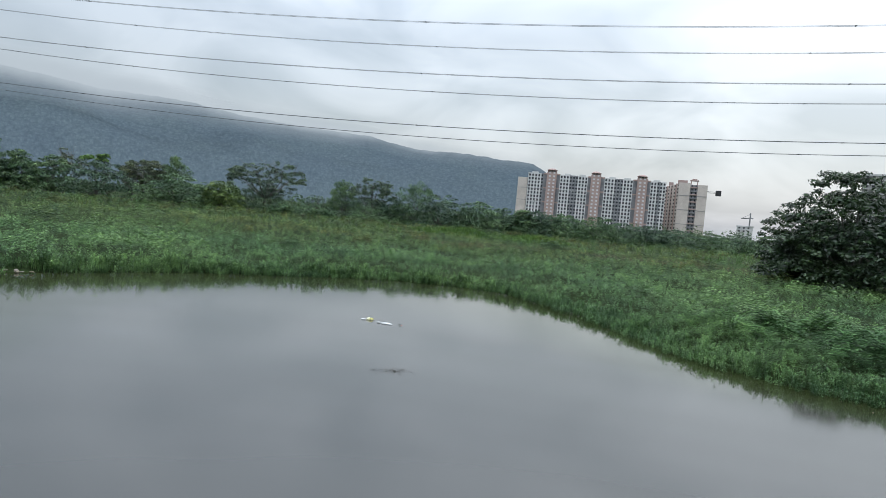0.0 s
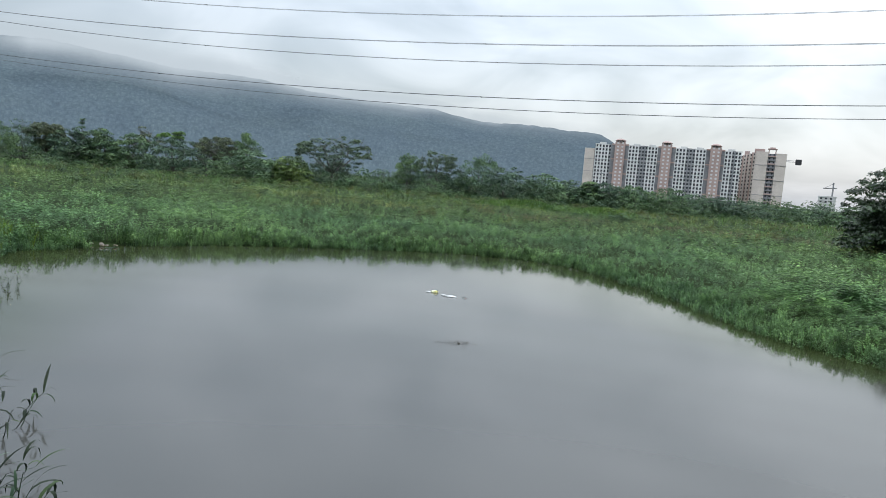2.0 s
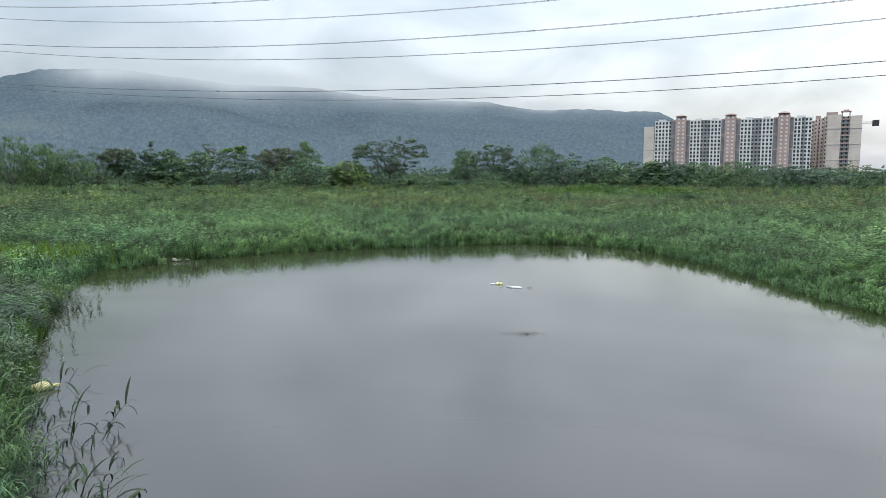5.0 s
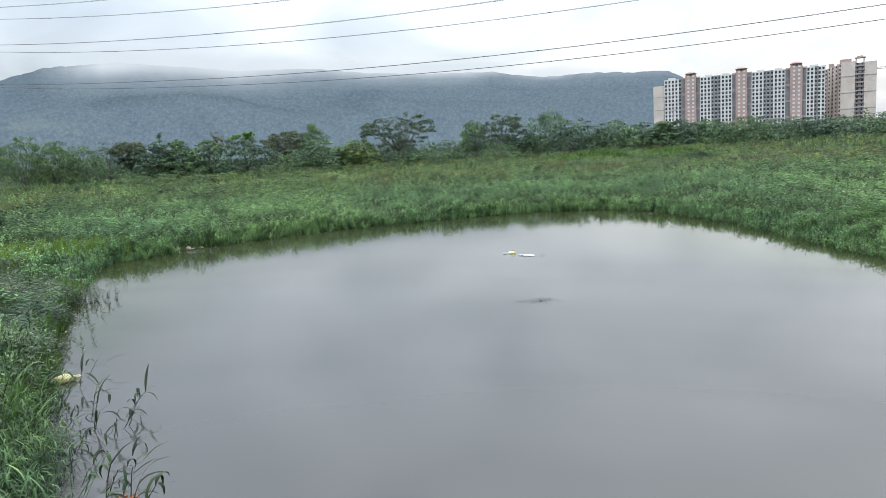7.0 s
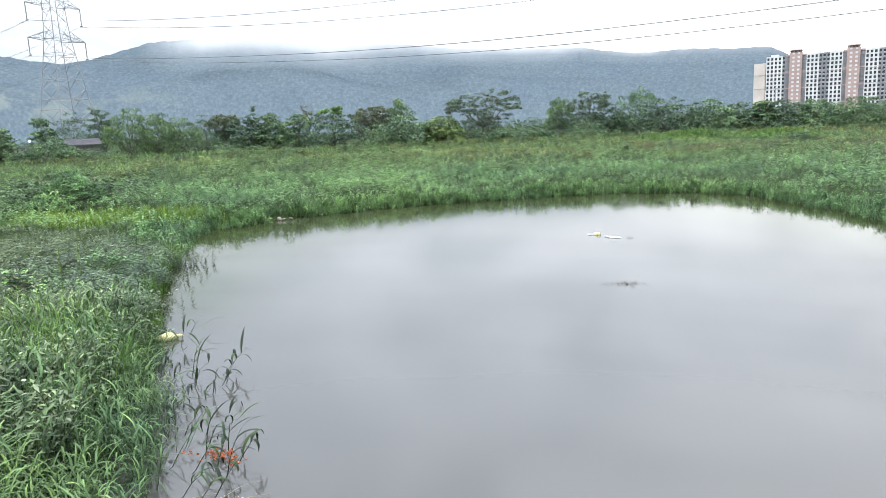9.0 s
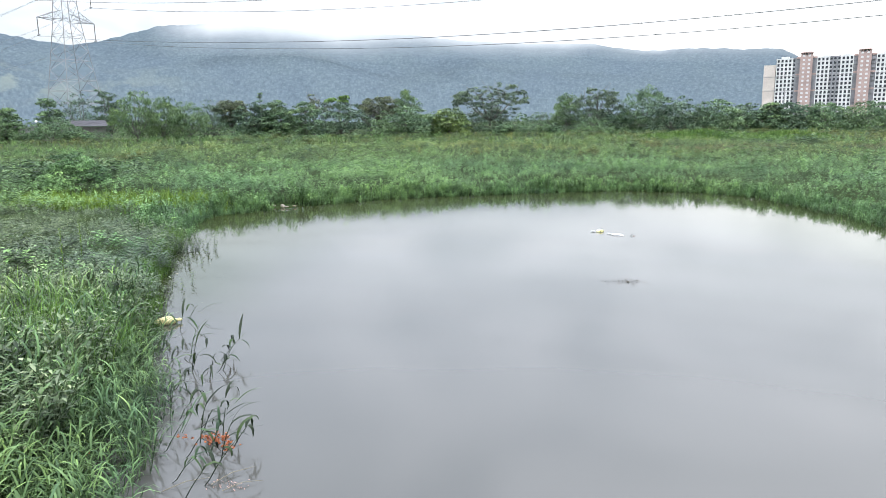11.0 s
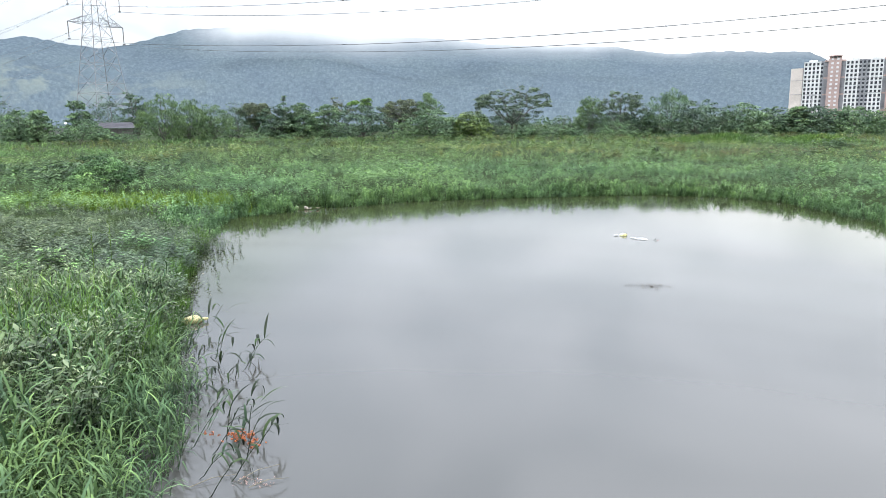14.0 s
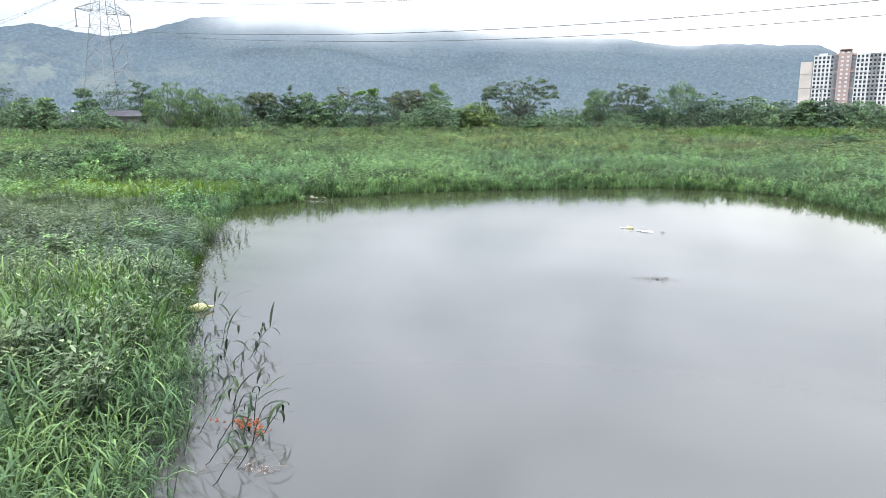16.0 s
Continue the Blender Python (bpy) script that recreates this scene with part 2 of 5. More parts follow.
def ground_material():
    m, n, l, p = material("weedy_soil")
    a, b = noise_node(n, l, 0.05, 5), noise_node(n, l, 1.5, 6)
    far = ramp_node(n, l, a.outputs["Fac"], ((0.35, (0.018, 0.032, 0.012)), (0.65, (0.035, 0.055, 0.02))))
    grain = ramp_node(n, l, b.outputs["Fac"], ((0.3, (0.6, 0.6, 0.6)), (0.7, (1.2, 1.15, 1.0))))
    l.new(mix_colour(n, l, 1.0, far, grain, "MULTIPLY"), p.inputs["Base Color"])
    p.inputs["Roughness"].default_value = 0.95
    p.inputs["Specular IOR Level"].default_value = 0.05
    bp = n.new("ShaderNodeBump")
    bp.inputs["Strength"].default_value, bp.inputs["Distance"].default_value = 0.8, 0.15
    l.new(b.outputs["Fac"], bp.inputs["Height"])
    l.new(bp.outputs[0], p.inputs["Normal"])
    return m


def water_material():
    m, n, l, p = material("murky_pond_water")
    silt = noise_node(n, l, 0.12, 3)
    deep = ramp_node(n, l, silt.outputs["Fac"], ((0.3, (0.051, 0.051, 0.046)), (0.7, (0.068, 0.067, 0.06))))
    # weedy shallows with the banks' olive reflection painted in, and sheltered mirror-calm water
    uv, sep = n.new("ShaderNodeTexCoord"), n.new("ShaderNodeSeparateXYZ")
    l.new(uv.outputs["UV"], sep.inputs[0])
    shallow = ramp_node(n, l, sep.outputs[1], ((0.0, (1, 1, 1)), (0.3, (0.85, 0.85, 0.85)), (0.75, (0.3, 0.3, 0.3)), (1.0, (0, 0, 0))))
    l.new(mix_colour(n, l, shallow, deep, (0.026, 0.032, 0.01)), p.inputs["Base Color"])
    l.new(ramp_node(n, l, sep.outputs[0], ((0.2, (0.048, 0.048, 0.048)), (1.0, (0.075, 0.075, 0.075)))), p.inputs["Roughness"])
    p.inputs["IOR"].default_value = 1.38
    long, short = noise_node(n, l, 0.6, 2), noise_node(n, l, 5.0, 3)
    add = n.new("ShaderNodeMath")
    add.operation = "MULTIPLY_ADD"
    add.inputs[1].default_value = 0.12
    l.new(short.outputs["Fac"], add.inputs[0])
    l.new(long.outputs["Fac"], add.inputs[2])
    bp = n.new("ShaderNodeBump")
    bp.inputs["Strength"].default_value, bp.inputs["Distance"].default_value = 0.02, 0.012
    l.new(add.outputs[0], bp.inputs["Height"])
    l.new(bp.outputs[0], p.inputs["Normal"])
    return m


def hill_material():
    """Wet monsoon forest with a grassy clearing on the nearer spur; distance haze is painted into its blue-green."""
    m, n, l, p = material("haze_tinted_forest")
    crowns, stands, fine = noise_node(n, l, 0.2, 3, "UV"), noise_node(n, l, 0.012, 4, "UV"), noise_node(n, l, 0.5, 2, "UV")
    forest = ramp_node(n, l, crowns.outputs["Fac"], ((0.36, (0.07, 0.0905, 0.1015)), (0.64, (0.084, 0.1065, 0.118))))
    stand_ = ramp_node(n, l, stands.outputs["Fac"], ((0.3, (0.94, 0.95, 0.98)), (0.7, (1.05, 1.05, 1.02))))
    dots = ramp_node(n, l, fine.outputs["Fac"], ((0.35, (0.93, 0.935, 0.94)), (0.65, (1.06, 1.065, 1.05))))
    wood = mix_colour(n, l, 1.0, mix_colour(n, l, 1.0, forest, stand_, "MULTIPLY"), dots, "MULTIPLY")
    # tree crowns painted with lit middles and darkened gaps between them
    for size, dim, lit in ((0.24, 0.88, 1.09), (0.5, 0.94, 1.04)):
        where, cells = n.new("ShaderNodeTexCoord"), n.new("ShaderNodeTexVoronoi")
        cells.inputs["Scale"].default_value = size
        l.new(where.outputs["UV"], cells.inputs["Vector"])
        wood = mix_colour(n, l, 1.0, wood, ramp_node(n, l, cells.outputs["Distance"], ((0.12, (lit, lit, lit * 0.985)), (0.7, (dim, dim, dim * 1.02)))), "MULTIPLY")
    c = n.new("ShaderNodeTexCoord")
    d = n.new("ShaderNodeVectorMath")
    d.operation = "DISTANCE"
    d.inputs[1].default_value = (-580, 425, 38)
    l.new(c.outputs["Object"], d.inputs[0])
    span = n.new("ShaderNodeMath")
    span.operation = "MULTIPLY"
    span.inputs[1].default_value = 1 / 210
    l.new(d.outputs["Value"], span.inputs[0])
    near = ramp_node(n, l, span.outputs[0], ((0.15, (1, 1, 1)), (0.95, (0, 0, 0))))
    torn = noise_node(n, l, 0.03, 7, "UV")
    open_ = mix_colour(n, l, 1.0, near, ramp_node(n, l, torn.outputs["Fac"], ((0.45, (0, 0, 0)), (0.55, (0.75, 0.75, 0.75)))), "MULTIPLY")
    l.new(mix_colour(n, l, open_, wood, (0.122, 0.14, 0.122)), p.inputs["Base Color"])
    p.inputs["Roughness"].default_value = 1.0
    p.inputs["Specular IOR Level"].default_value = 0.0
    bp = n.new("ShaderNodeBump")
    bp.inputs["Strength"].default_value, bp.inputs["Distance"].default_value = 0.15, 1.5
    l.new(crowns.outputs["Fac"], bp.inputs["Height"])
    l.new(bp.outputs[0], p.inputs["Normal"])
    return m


def mist_material():
    """Low cloud: thick in the middle of the bank, torn and thin at its edges."""
    m, n, l, p = material("low_cloud")
    n.remove(p)
    uv = n.new("ShaderNodeTexCoord")
    sep = n.new("ShaderNodeSeparateXYZ")
    l.new(uv.outputs["UV"], sep.inputs[0])
    v = ramp_node(n, l, sep.outputs[1], ((0.0, (0, 0, 0)), (0.35, (0.25, 0.25, 0.25)), (0.6, (0.95, 0.95, 0.95)), (0.75, (0.8, 0.8, 0.8)), (1.0, (0, 0, 0))))
    u = ramp_node(n, l, sep.outputs[0], ((0.0, (0, 0, 0)), (0.2, (1, 1, 1)), (0.75, (0.9, 0.9, 0.9)), (1.0, (0, 0, 0))))
    torn = noise_node(n, l, 0.009, 5)
    t = ramp_node(n, l, torn.outputs["Fac"], ((0.3, (0.2, 0.2, 0.2)), (0.62, (1, 1, 1))))
    a = mix_colour(n, l, 1.0, mix_colour(n, l, 1.0, v, u, "MULTIPLY"), t, "MULTIPLY")
    clearer = n.new("ShaderNodeBsdfTransparent")
    # the cloud's daylit brightness is given as emission, to match the sky
    white = n.new("ShaderNodeEmission")
    white.inputs[0].default_value, white.inputs[1].default_value = (0.60, 0.65, 0.71, 1), 1.0
    mix = n.new("ShaderNodeMixShader")
    l.new(a, mix.inputs[0])
    l.new(clearer.outputs[0], mix.inputs[1])
    l.new(white.outputs[0], mix.inputs[2])
    l.new(mix.outputs[0], n["Material Output"].inputs[0])
    return m


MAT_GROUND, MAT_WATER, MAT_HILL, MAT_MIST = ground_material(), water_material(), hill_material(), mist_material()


# ---- mesh helpers ----
def quads_mesh(name, verts, quads, mat):
    """A mesh of many quads from arrays."""
    me = bpy.data.meshes.new(name)
    v, q = np.asarray(verts, np.float32).reshape(-1, 3), np.asarray(quads, np.int32).reshape(-1, 4)
    me.vertices.add(len(v))
    me.vertices.foreach_set("co", v.ravel())
    me.loops.add(q.size)
    me.loops.foreach_set("vertex_index", q.ravel())
    me.polygons.add(len(q))
    me.polygons.foreach_set("loop_start", np.arange(0, q.size, 4, dtype=np.int32))
    me.materials.append(mat)
    me.update(calc_edges=True)
    return me


def part(name, bm, mat, parent, label="", smooth=False):
    me = bpy.data.meshes.new(name)
    bm.to_mesh(me)
    bm.free()
    me.materials.append(mat)
    if smooth:
        me.polygons.foreach_set("use_smooth", [True] * len(me.polygons))
    ob = new(name, me)
    ob.parent = parent
    if label:
        tagged(ob, label)
    return ob


def share(name, me, m, parent):
    """One more piece on a mesh that alike pieces share."""
    ob = new(name, me)
    ob.parent, ob.matrix_local = parent, m
    return ob


def thing(name, label, category, m=None, group=""):
    ob = new(name)
    ob.empty_display_size = 0.3
    if m is not None:
        ob.matrix_world = m
    return tagged(ob, label, category, group)


def box(bm, x0, x1, y0, y1, z0, z1):
    v = [bm.verts.new(p) for p in ((x0, y0, z0), (x1, y0, z0), (x1, y1, z0), (x0, y1, z0), (x0, y0, z1), (x1, y0, z1), (x1, y1, z1), (x0, y1, z1))]
    for f in ((3, 2, 1, 0), (4, 5, 6, 7), (0, 1, 5, 4), (1, 2, 6, 5), (2, 3, 7, 6), (3, 0, 4, 7)):
        bm.faces.new([v[i] for i in f])


def tube(bm, points, radii, sides=6):
    """A tapered tube along points."""
    rings = []
    for i, p in enumerate(points):
        a, b = Vector(points[max(i - 1, 0)]), Vector(points[min(i + 1, len(points) - 1)])
        d = (b - a).normalized()
        s = d.cross(Vector((0, 0, 1)) if abs(d.z) < 0.9 else Vector((1, 0, 0))).normalized()
        w = d.cross(s)
        rings.append([bm.verts.new(Vector(p) + radii[i] * (math.cos(k * math.tau / sides) * s + math.sin(k * math.tau / sides) * w)) for k in range(sides)])
    for a, b in zip(rings, rings[1:]):
        for k in range(sides):
            bm.faces.new((a[k], a[(k + 1) % sides], b[(k + 1) % sides], b[k]))
    bm.faces.new(rings[0][::-1])
    bm.faces.new(rings[-1])


def beam(bm, a, b, w):
    tube(bm, [a, b], [w * 0.7, w * 0.7], 4)


def lattice(x, y, seed=0):
    """Random numbers on a grid of whole numbers."""
    h = np.sin(x * 127.1 + y * 311.7 + seed * 74.7) * 43758.5453
    return h - np.floor(h)


def ripple(x, y, seed=0):
    """Smooth noise from 0 to 1 over arrays of places."""
    x, y = np.asarray(x, float), np.asarray(y, float)
    i, j = np.floor(x), np.floor(y)
    u, v = x - i, y - j
    u, v = u * u * (3 - 2 * u), v * v * (3 - 2 * v)
    return (lattice(i, j, seed) * (1 - u) + lattice(i + 1, j, seed) * u) * (1 - v) + (lattice(i, j + 1, seed) * (1 - u) + lattice(i + 1, j + 1, seed) * u) * v


def fractal(x, y, seed=0, octaves=4):
    return sum(ripple(x * 2**k, y * 2**k, seed + k) / 2 ** (k + 1) for k in range(octaves)) / (1 - 0.5**octaves)


def smooth(a, b, x):
    t = np.clip((np.asarray(x, float) - a) / (b - a), 0, 1)
    return t * t * (3 - 2 * t)


def domes(x, y, cell, seed=31):
    """Bushy mounds: each spot belongs to the nearest of many scattered centres, and falls off away from it."""
    x, y = np.asarray(x, float) / cell, np.asarray(y, float) / cell
    i, j = np.floor(x), np.floor(y)
    best, tall = np.full(x.shape, 9.0), np.zeros(x.shape)
    for di in (-1, 0, 1):
        for dj in (-1, 0, 1):
            cx, cy = i + di + lattice(i + di, j + dj, seed), j + dj + lattice(i + di, j + dj, seed + 5)
            d = np.hypot(x - cx, y - cy)
            t = lattice(i + di, j + dj, seed + 11)
            tall = np.where(d < best, t, tall)
            best = np.minimum(best, d)
    return (0.7 + 0.55 * tall) * (1 - 0.62 * np.clip(best / 0.8, 0, 1) ** 2)


# ---- the land ----
POND = [(-4.2, 3.1), (-4.7, 4.0), (-5.15, 4.7), (-5.7, 5.5), (-6.5, 6.65), (-7.55, 8.25), (-8.75, 9.6), (-11.6, 13.0), (-13.4, 15.6), (-15.2, 17.6), (-15.6, 19.8), (-14.6, 22.6),
        (-12.4, 25.8), (-9.5, 28.4), (-6.1, 30.6), (-2.6, 32.3), (0.9, 32.2), (2.7, 30.9), (3.8, 28.8), (5.0, 26.1), (6.1, 22.7), (6.85, 18.8), (7.65, 16.7),
        (8.75, 15.3), (10.0, 14.5), (13.5, 13.4), (16.5, 11.0), (17.0, 6.5), (14.0, 3.0), (8.0, 1.9), (0.0, 1.8), (-2.6, 2.2)]


def shore(x, y):
    """Distance to the pond's edge, negative inside it."""
    x, y = np.asarray(x, float), np.asarray(y, float)
    best, inside = np.full(x.shape, 1e9), np.zeros(x.shape, bool)
    for (ax, ay), (bx, by) in zip(POND, POND[1:] + POND[:1]):
        dx, dy = bx - ax, by - ay
        t = np.clip(((x - ax) * dx + (y - ay) * dy) / (dx * dx + dy * dy), 0, 1)
        best = np.minimum(best, np.hypot(x - ax - t * dx, y - ay - t * dy))
        crosses = (ay > y) != (by > y)
        inside ^= crosses & (x < ax + dx * (y - ay) / (dy if abs(dy) > 1e-9 else 1e-9))
    return np.where(inside, -best, best)


def height(x, y):
    x, y = np.asarray(x, float), np.asarray(y, float)
    d, r = shore(x, y), np.hypot(x, y)
    z = np.where(d < 0, np.maximum(-0.9, d * 0.45), 0.04 + 0.22 * (1 - np.exp(-np.maximum(d, 0) / 1.2)))
    z = z + np.where(d > 0, 0.75 * smooth(35, 130, r) + 0.18 * smooth(1, 6, d) * (fractal(x / 7, y / 7, 3) - 0.5) * 2, 0)
    z = z + 7.5 * smooth(170, 620, r)
    # the made-up bank on which the camera stands
    bank = -0.9 + 2.25 * smooth(3.4, 0.7, y) * smooth(-9, -3.5, x)
    return np.maximum(z, bank)


def build_ground():
    radii = np.concatenate([np.arange(0.02, 12, 0.35), np.arange(12, 40, 0.7), np.geomspace(40, 4600, 70)])
    turns = np.radians(np.arange(0, 360, 1.6))
    rr, tt = np.meshgrid(radii, turns, indexing="ij")
    x, y = rr * np.sin(tt), rr * np.cos(tt)
    v = np.stack([x, y, height(x, y)], -1).reshape(-1, 3)
    n = len(turns)
    i, j = np.meshgrid(np.arange(len(radii) - 1), np.arange(n), indexing="ij")
    k = (j + 1) % n
    q = np.stack([i * n + j, i * n + k, (i + 1) * n + k, (i + 1) * n + j], -1).reshape(-1, 4)[:, ::-1]
    me = quads_mesh("ground", v, q, MAT_GROUND)
    me.polygons.foreach_set("use_smooth", [True] * len(me.polygons))
    return tagged(new("ground", me), "weedy green marsh ground round a pond, rising far off", "ground", kind="structure")


def build_water():
    """A fine sheet that reaches a little under the banks; its mark says how far the open water is from shelter."""
    step = 0.45
    gx, gy = np.arange(-18, 20, step), np.arange(0.5, 34, step)
    xx, yy = np.meshgrid(gx, gy, indexing="ij")
    d, n = shore(xx, yy), len(gy)
    i, j = np.meshgrid(np.arange(len(gx) - 1), np.arange(n - 1), indexing="ij")
    q = np.stack([i * n + j, (i + 1) * n + j, (i + 1) * n + j + 1, i * n + j + 1], -1).reshape(-1, 4)
    q = q[(d.ravel()[q] < 1.3).any(1)]
    me = quads_mesh("water", np.stack([xx, yy, 0 * xx], -1).reshape(-1, 3), q, MAT_WATER)
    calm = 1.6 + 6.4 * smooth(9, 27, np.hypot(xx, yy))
    # second channel: reach of the painted bank reflection, none by the near bank
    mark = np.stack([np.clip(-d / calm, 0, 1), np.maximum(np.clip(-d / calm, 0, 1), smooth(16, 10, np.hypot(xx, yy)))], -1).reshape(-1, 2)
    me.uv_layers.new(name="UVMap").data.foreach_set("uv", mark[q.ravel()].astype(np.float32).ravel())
    return tagged(new("water", me), "still murky grey pond water reflecting the overcast sky", "pond", kind="structure")


CREST = [(-80, 5.8), (-54.6, 6.3), (-52.6, 6.65), (-49.8, 6.25), (-47.9, 6.1), (-46, 6.5), (-45, 6.9), (-43.3, 7.3), (-42, 7.65), (-40.5, 7.75), (-37, 8.0), (-32, 7.8), (-28.5, 7.4),
         (-24, 7.45), (-18.5, 6.95), (-12.2, 6.55), (-8, 6.4), (-4, 5.75), (0.5, 5.6), (3.9, 5.4), (6.0, 5.3), (7.0, 4.8), (8.5, 3.6), (11, 2.0), (16, 1.3), (30, 1.0)]


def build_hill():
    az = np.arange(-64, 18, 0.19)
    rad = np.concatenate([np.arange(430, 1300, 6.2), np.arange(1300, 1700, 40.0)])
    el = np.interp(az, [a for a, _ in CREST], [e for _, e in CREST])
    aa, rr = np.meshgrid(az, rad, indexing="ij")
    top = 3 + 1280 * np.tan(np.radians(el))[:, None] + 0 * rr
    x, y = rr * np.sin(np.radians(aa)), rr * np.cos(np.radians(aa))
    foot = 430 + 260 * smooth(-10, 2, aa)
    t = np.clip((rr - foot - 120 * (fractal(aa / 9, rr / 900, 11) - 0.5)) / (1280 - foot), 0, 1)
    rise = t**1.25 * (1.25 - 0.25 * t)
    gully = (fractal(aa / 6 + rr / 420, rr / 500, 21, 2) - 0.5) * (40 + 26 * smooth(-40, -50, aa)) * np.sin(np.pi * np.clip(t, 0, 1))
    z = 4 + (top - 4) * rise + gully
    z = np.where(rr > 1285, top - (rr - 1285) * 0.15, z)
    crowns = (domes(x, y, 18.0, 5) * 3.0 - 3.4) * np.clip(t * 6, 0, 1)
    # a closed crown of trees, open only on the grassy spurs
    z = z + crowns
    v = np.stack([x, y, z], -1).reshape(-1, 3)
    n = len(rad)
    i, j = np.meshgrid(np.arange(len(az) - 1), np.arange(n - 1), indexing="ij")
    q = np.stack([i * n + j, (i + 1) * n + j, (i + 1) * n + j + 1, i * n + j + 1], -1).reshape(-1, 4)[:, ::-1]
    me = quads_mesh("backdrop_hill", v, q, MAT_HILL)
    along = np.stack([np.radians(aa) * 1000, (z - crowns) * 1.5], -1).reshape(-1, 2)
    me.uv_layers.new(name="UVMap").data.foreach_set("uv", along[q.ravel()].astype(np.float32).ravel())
    return tagged(new("backdrop_hill", me), "long forested hill behind the trees, monsoon haze painted into its blue-green", "hill", kind="structure")


def build_mist(name, az0, az1, r, low, high, seed):
    """A torn bank of low cloud lying on the ridge."""
    nu, nv = 80, 10
    u, v = np.meshgrid(np.linspace(0, 1, nu), np.linspace(0, 1, nv), indexing="ij")
    az = np.radians(az0 + (az1 - az0) * u)
    base = np.interp(np.degrees(az), [a for a, _ in CREST], [e for _, e in CREST])
    rr = r + 40 * (fractal(u * 9, v * 2, seed) - 0.5) + 25 * v
    el = np.radians(base + low + (high - low) * v + 0.5 * (fractal(u * 7, v, seed + 4) - 0.5))
    verts = np.stack([rr * np.sin(az), rr * np.cos(az), 3 + rr * np.tan(el)], -1)
    i, j = np.meshgrid(np.arange(nu - 1), np.arange(nv - 1), indexing="ij")
    q = np.stack([i * nv + j, (i + 1) * nv + j, (i + 1) * nv + j + 1, i * nv + j + 1], -1).reshape(-1, 4)
    me = quads_mesh(name, verts.reshape(-1, 3), q, MAT_MIST)
    uvs = me.uv_layers.new(name="UVMap")
    flat_uv = np.stack([u, v], -1).reshape(-1, 2)[q.ravel()]
    uvs.data.foreach_set("uv", flat_uv.astype(np.float32).ravel())
    me.polygons.foreach_set("use_smooth", [True] * len(me.polygons))
    ob = tagged(new(name, me), "torn white low cloud lying on the hill's ridge", "cloud", kind="structure")
    ob.visible_shadow = False
    return ob


build_ground()
build_water()
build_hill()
build_mist("backdrop_cloud", -43.0, -19, 800, -2.2, 1.5, 1)
build_mist("backdrop_cloud", -40.5, -8, 760, -1.6, 1.1, 7)
build_mist("backdrop_cloud", -24, 9, 840, -1.1, 0.8, 13)


# ---- plants ----
def leaf_shape(base, way, length, width, fold, droop):
    """Five corners and two quads: a pointed leaf, folded along its midrib and hanging at the tip."""
    way = way / np.linalg.norm(way)
    side = np.cross(way, (0, 0, 1.0))
    side /= np.linalg.norm(side) + 1e-9
    up_ = np.cross(side, way)
    mid = base + way * length * 0.45 - up_ * fold * width
    tip = base + way * length - np.array([0, 0, droop * length])
    return [base, mid, tip, mid + side * width * 0.5 + up_ * fold * width, mid - side * width * 0.5 + up_ * fold * width]


LEAF_QUADS = np.array([(0, 1, 2, 3), (0, 4, 2, 1)])


def weed_plant(rng, leaves, tall, length, width, stems=1, stalks=0.006, bare=0.12, simple=False, hang=0.0):
    """A broad-leaved marsh weed: bent stems with pointed leaves all the way up."""
    v, q = [], []
    for s in range(stems):
        lean, turn, h = rng.uniform(0.05, 0.4), rng.uniform(0, math.tau), tall * rng.uniform(0.7, 1.0)
        foot = np.array([rng.uniform(-0.08, 0.08), rng.uniform(-0.08, 0.08), 0.0])

        def at(f):
            return foot + np.array([math.cos(turn) * lean * h * f * f, math.sin(turn) * lean * h * f * f, h * f])

        if stalks:
            for a, b in ((0, 0.5), (0.5, 1.0)):
                pa, pb, n = at(a), at(b), len(v)
                for c in range(3):
                    o = np.array([math.cos(c * 2.1), math.sin(c * 2.1), 0]) * stalks
                    v += [pa + o, pb + o * 0.7]
                for c in range(3):
                    d = (c + 1) % 3
                    q.append((n + 2 * c, n + 2 * d, n + 2 * d + 1, n + 2 * c + 1))
        for k in range(leaves // stems):
            f = bare + (1.02 - bare) * (k + rng.uniform(0, 1)) / (leaves // stems)
            a = k * 2.4 + rng.uniform(-0.5, 0.5) + turn
            rise = rng.uniform(-0.25, 0.55) + 0.35 * f - hang
            way = np.array([math.cos(a), math.sin(a), rise])
            n = len(v)
            v += leaf_shape(at(min(f, 1.0)), way, length * rng.uniform(0.65, 1.15), width * rng.uniform(0.7, 1.2), 0.18, rng.uniform(0.0, 0.35))
            if simple:
                v.pop(n + 1)
                q.append((n, n + 3, n + 1, n + 2))
            else:
                q += [tuple(n + LEAF_QUADS[0]), tuple(n + LEAF_QUADS[1])]
    return np.array(v), np.array(q)


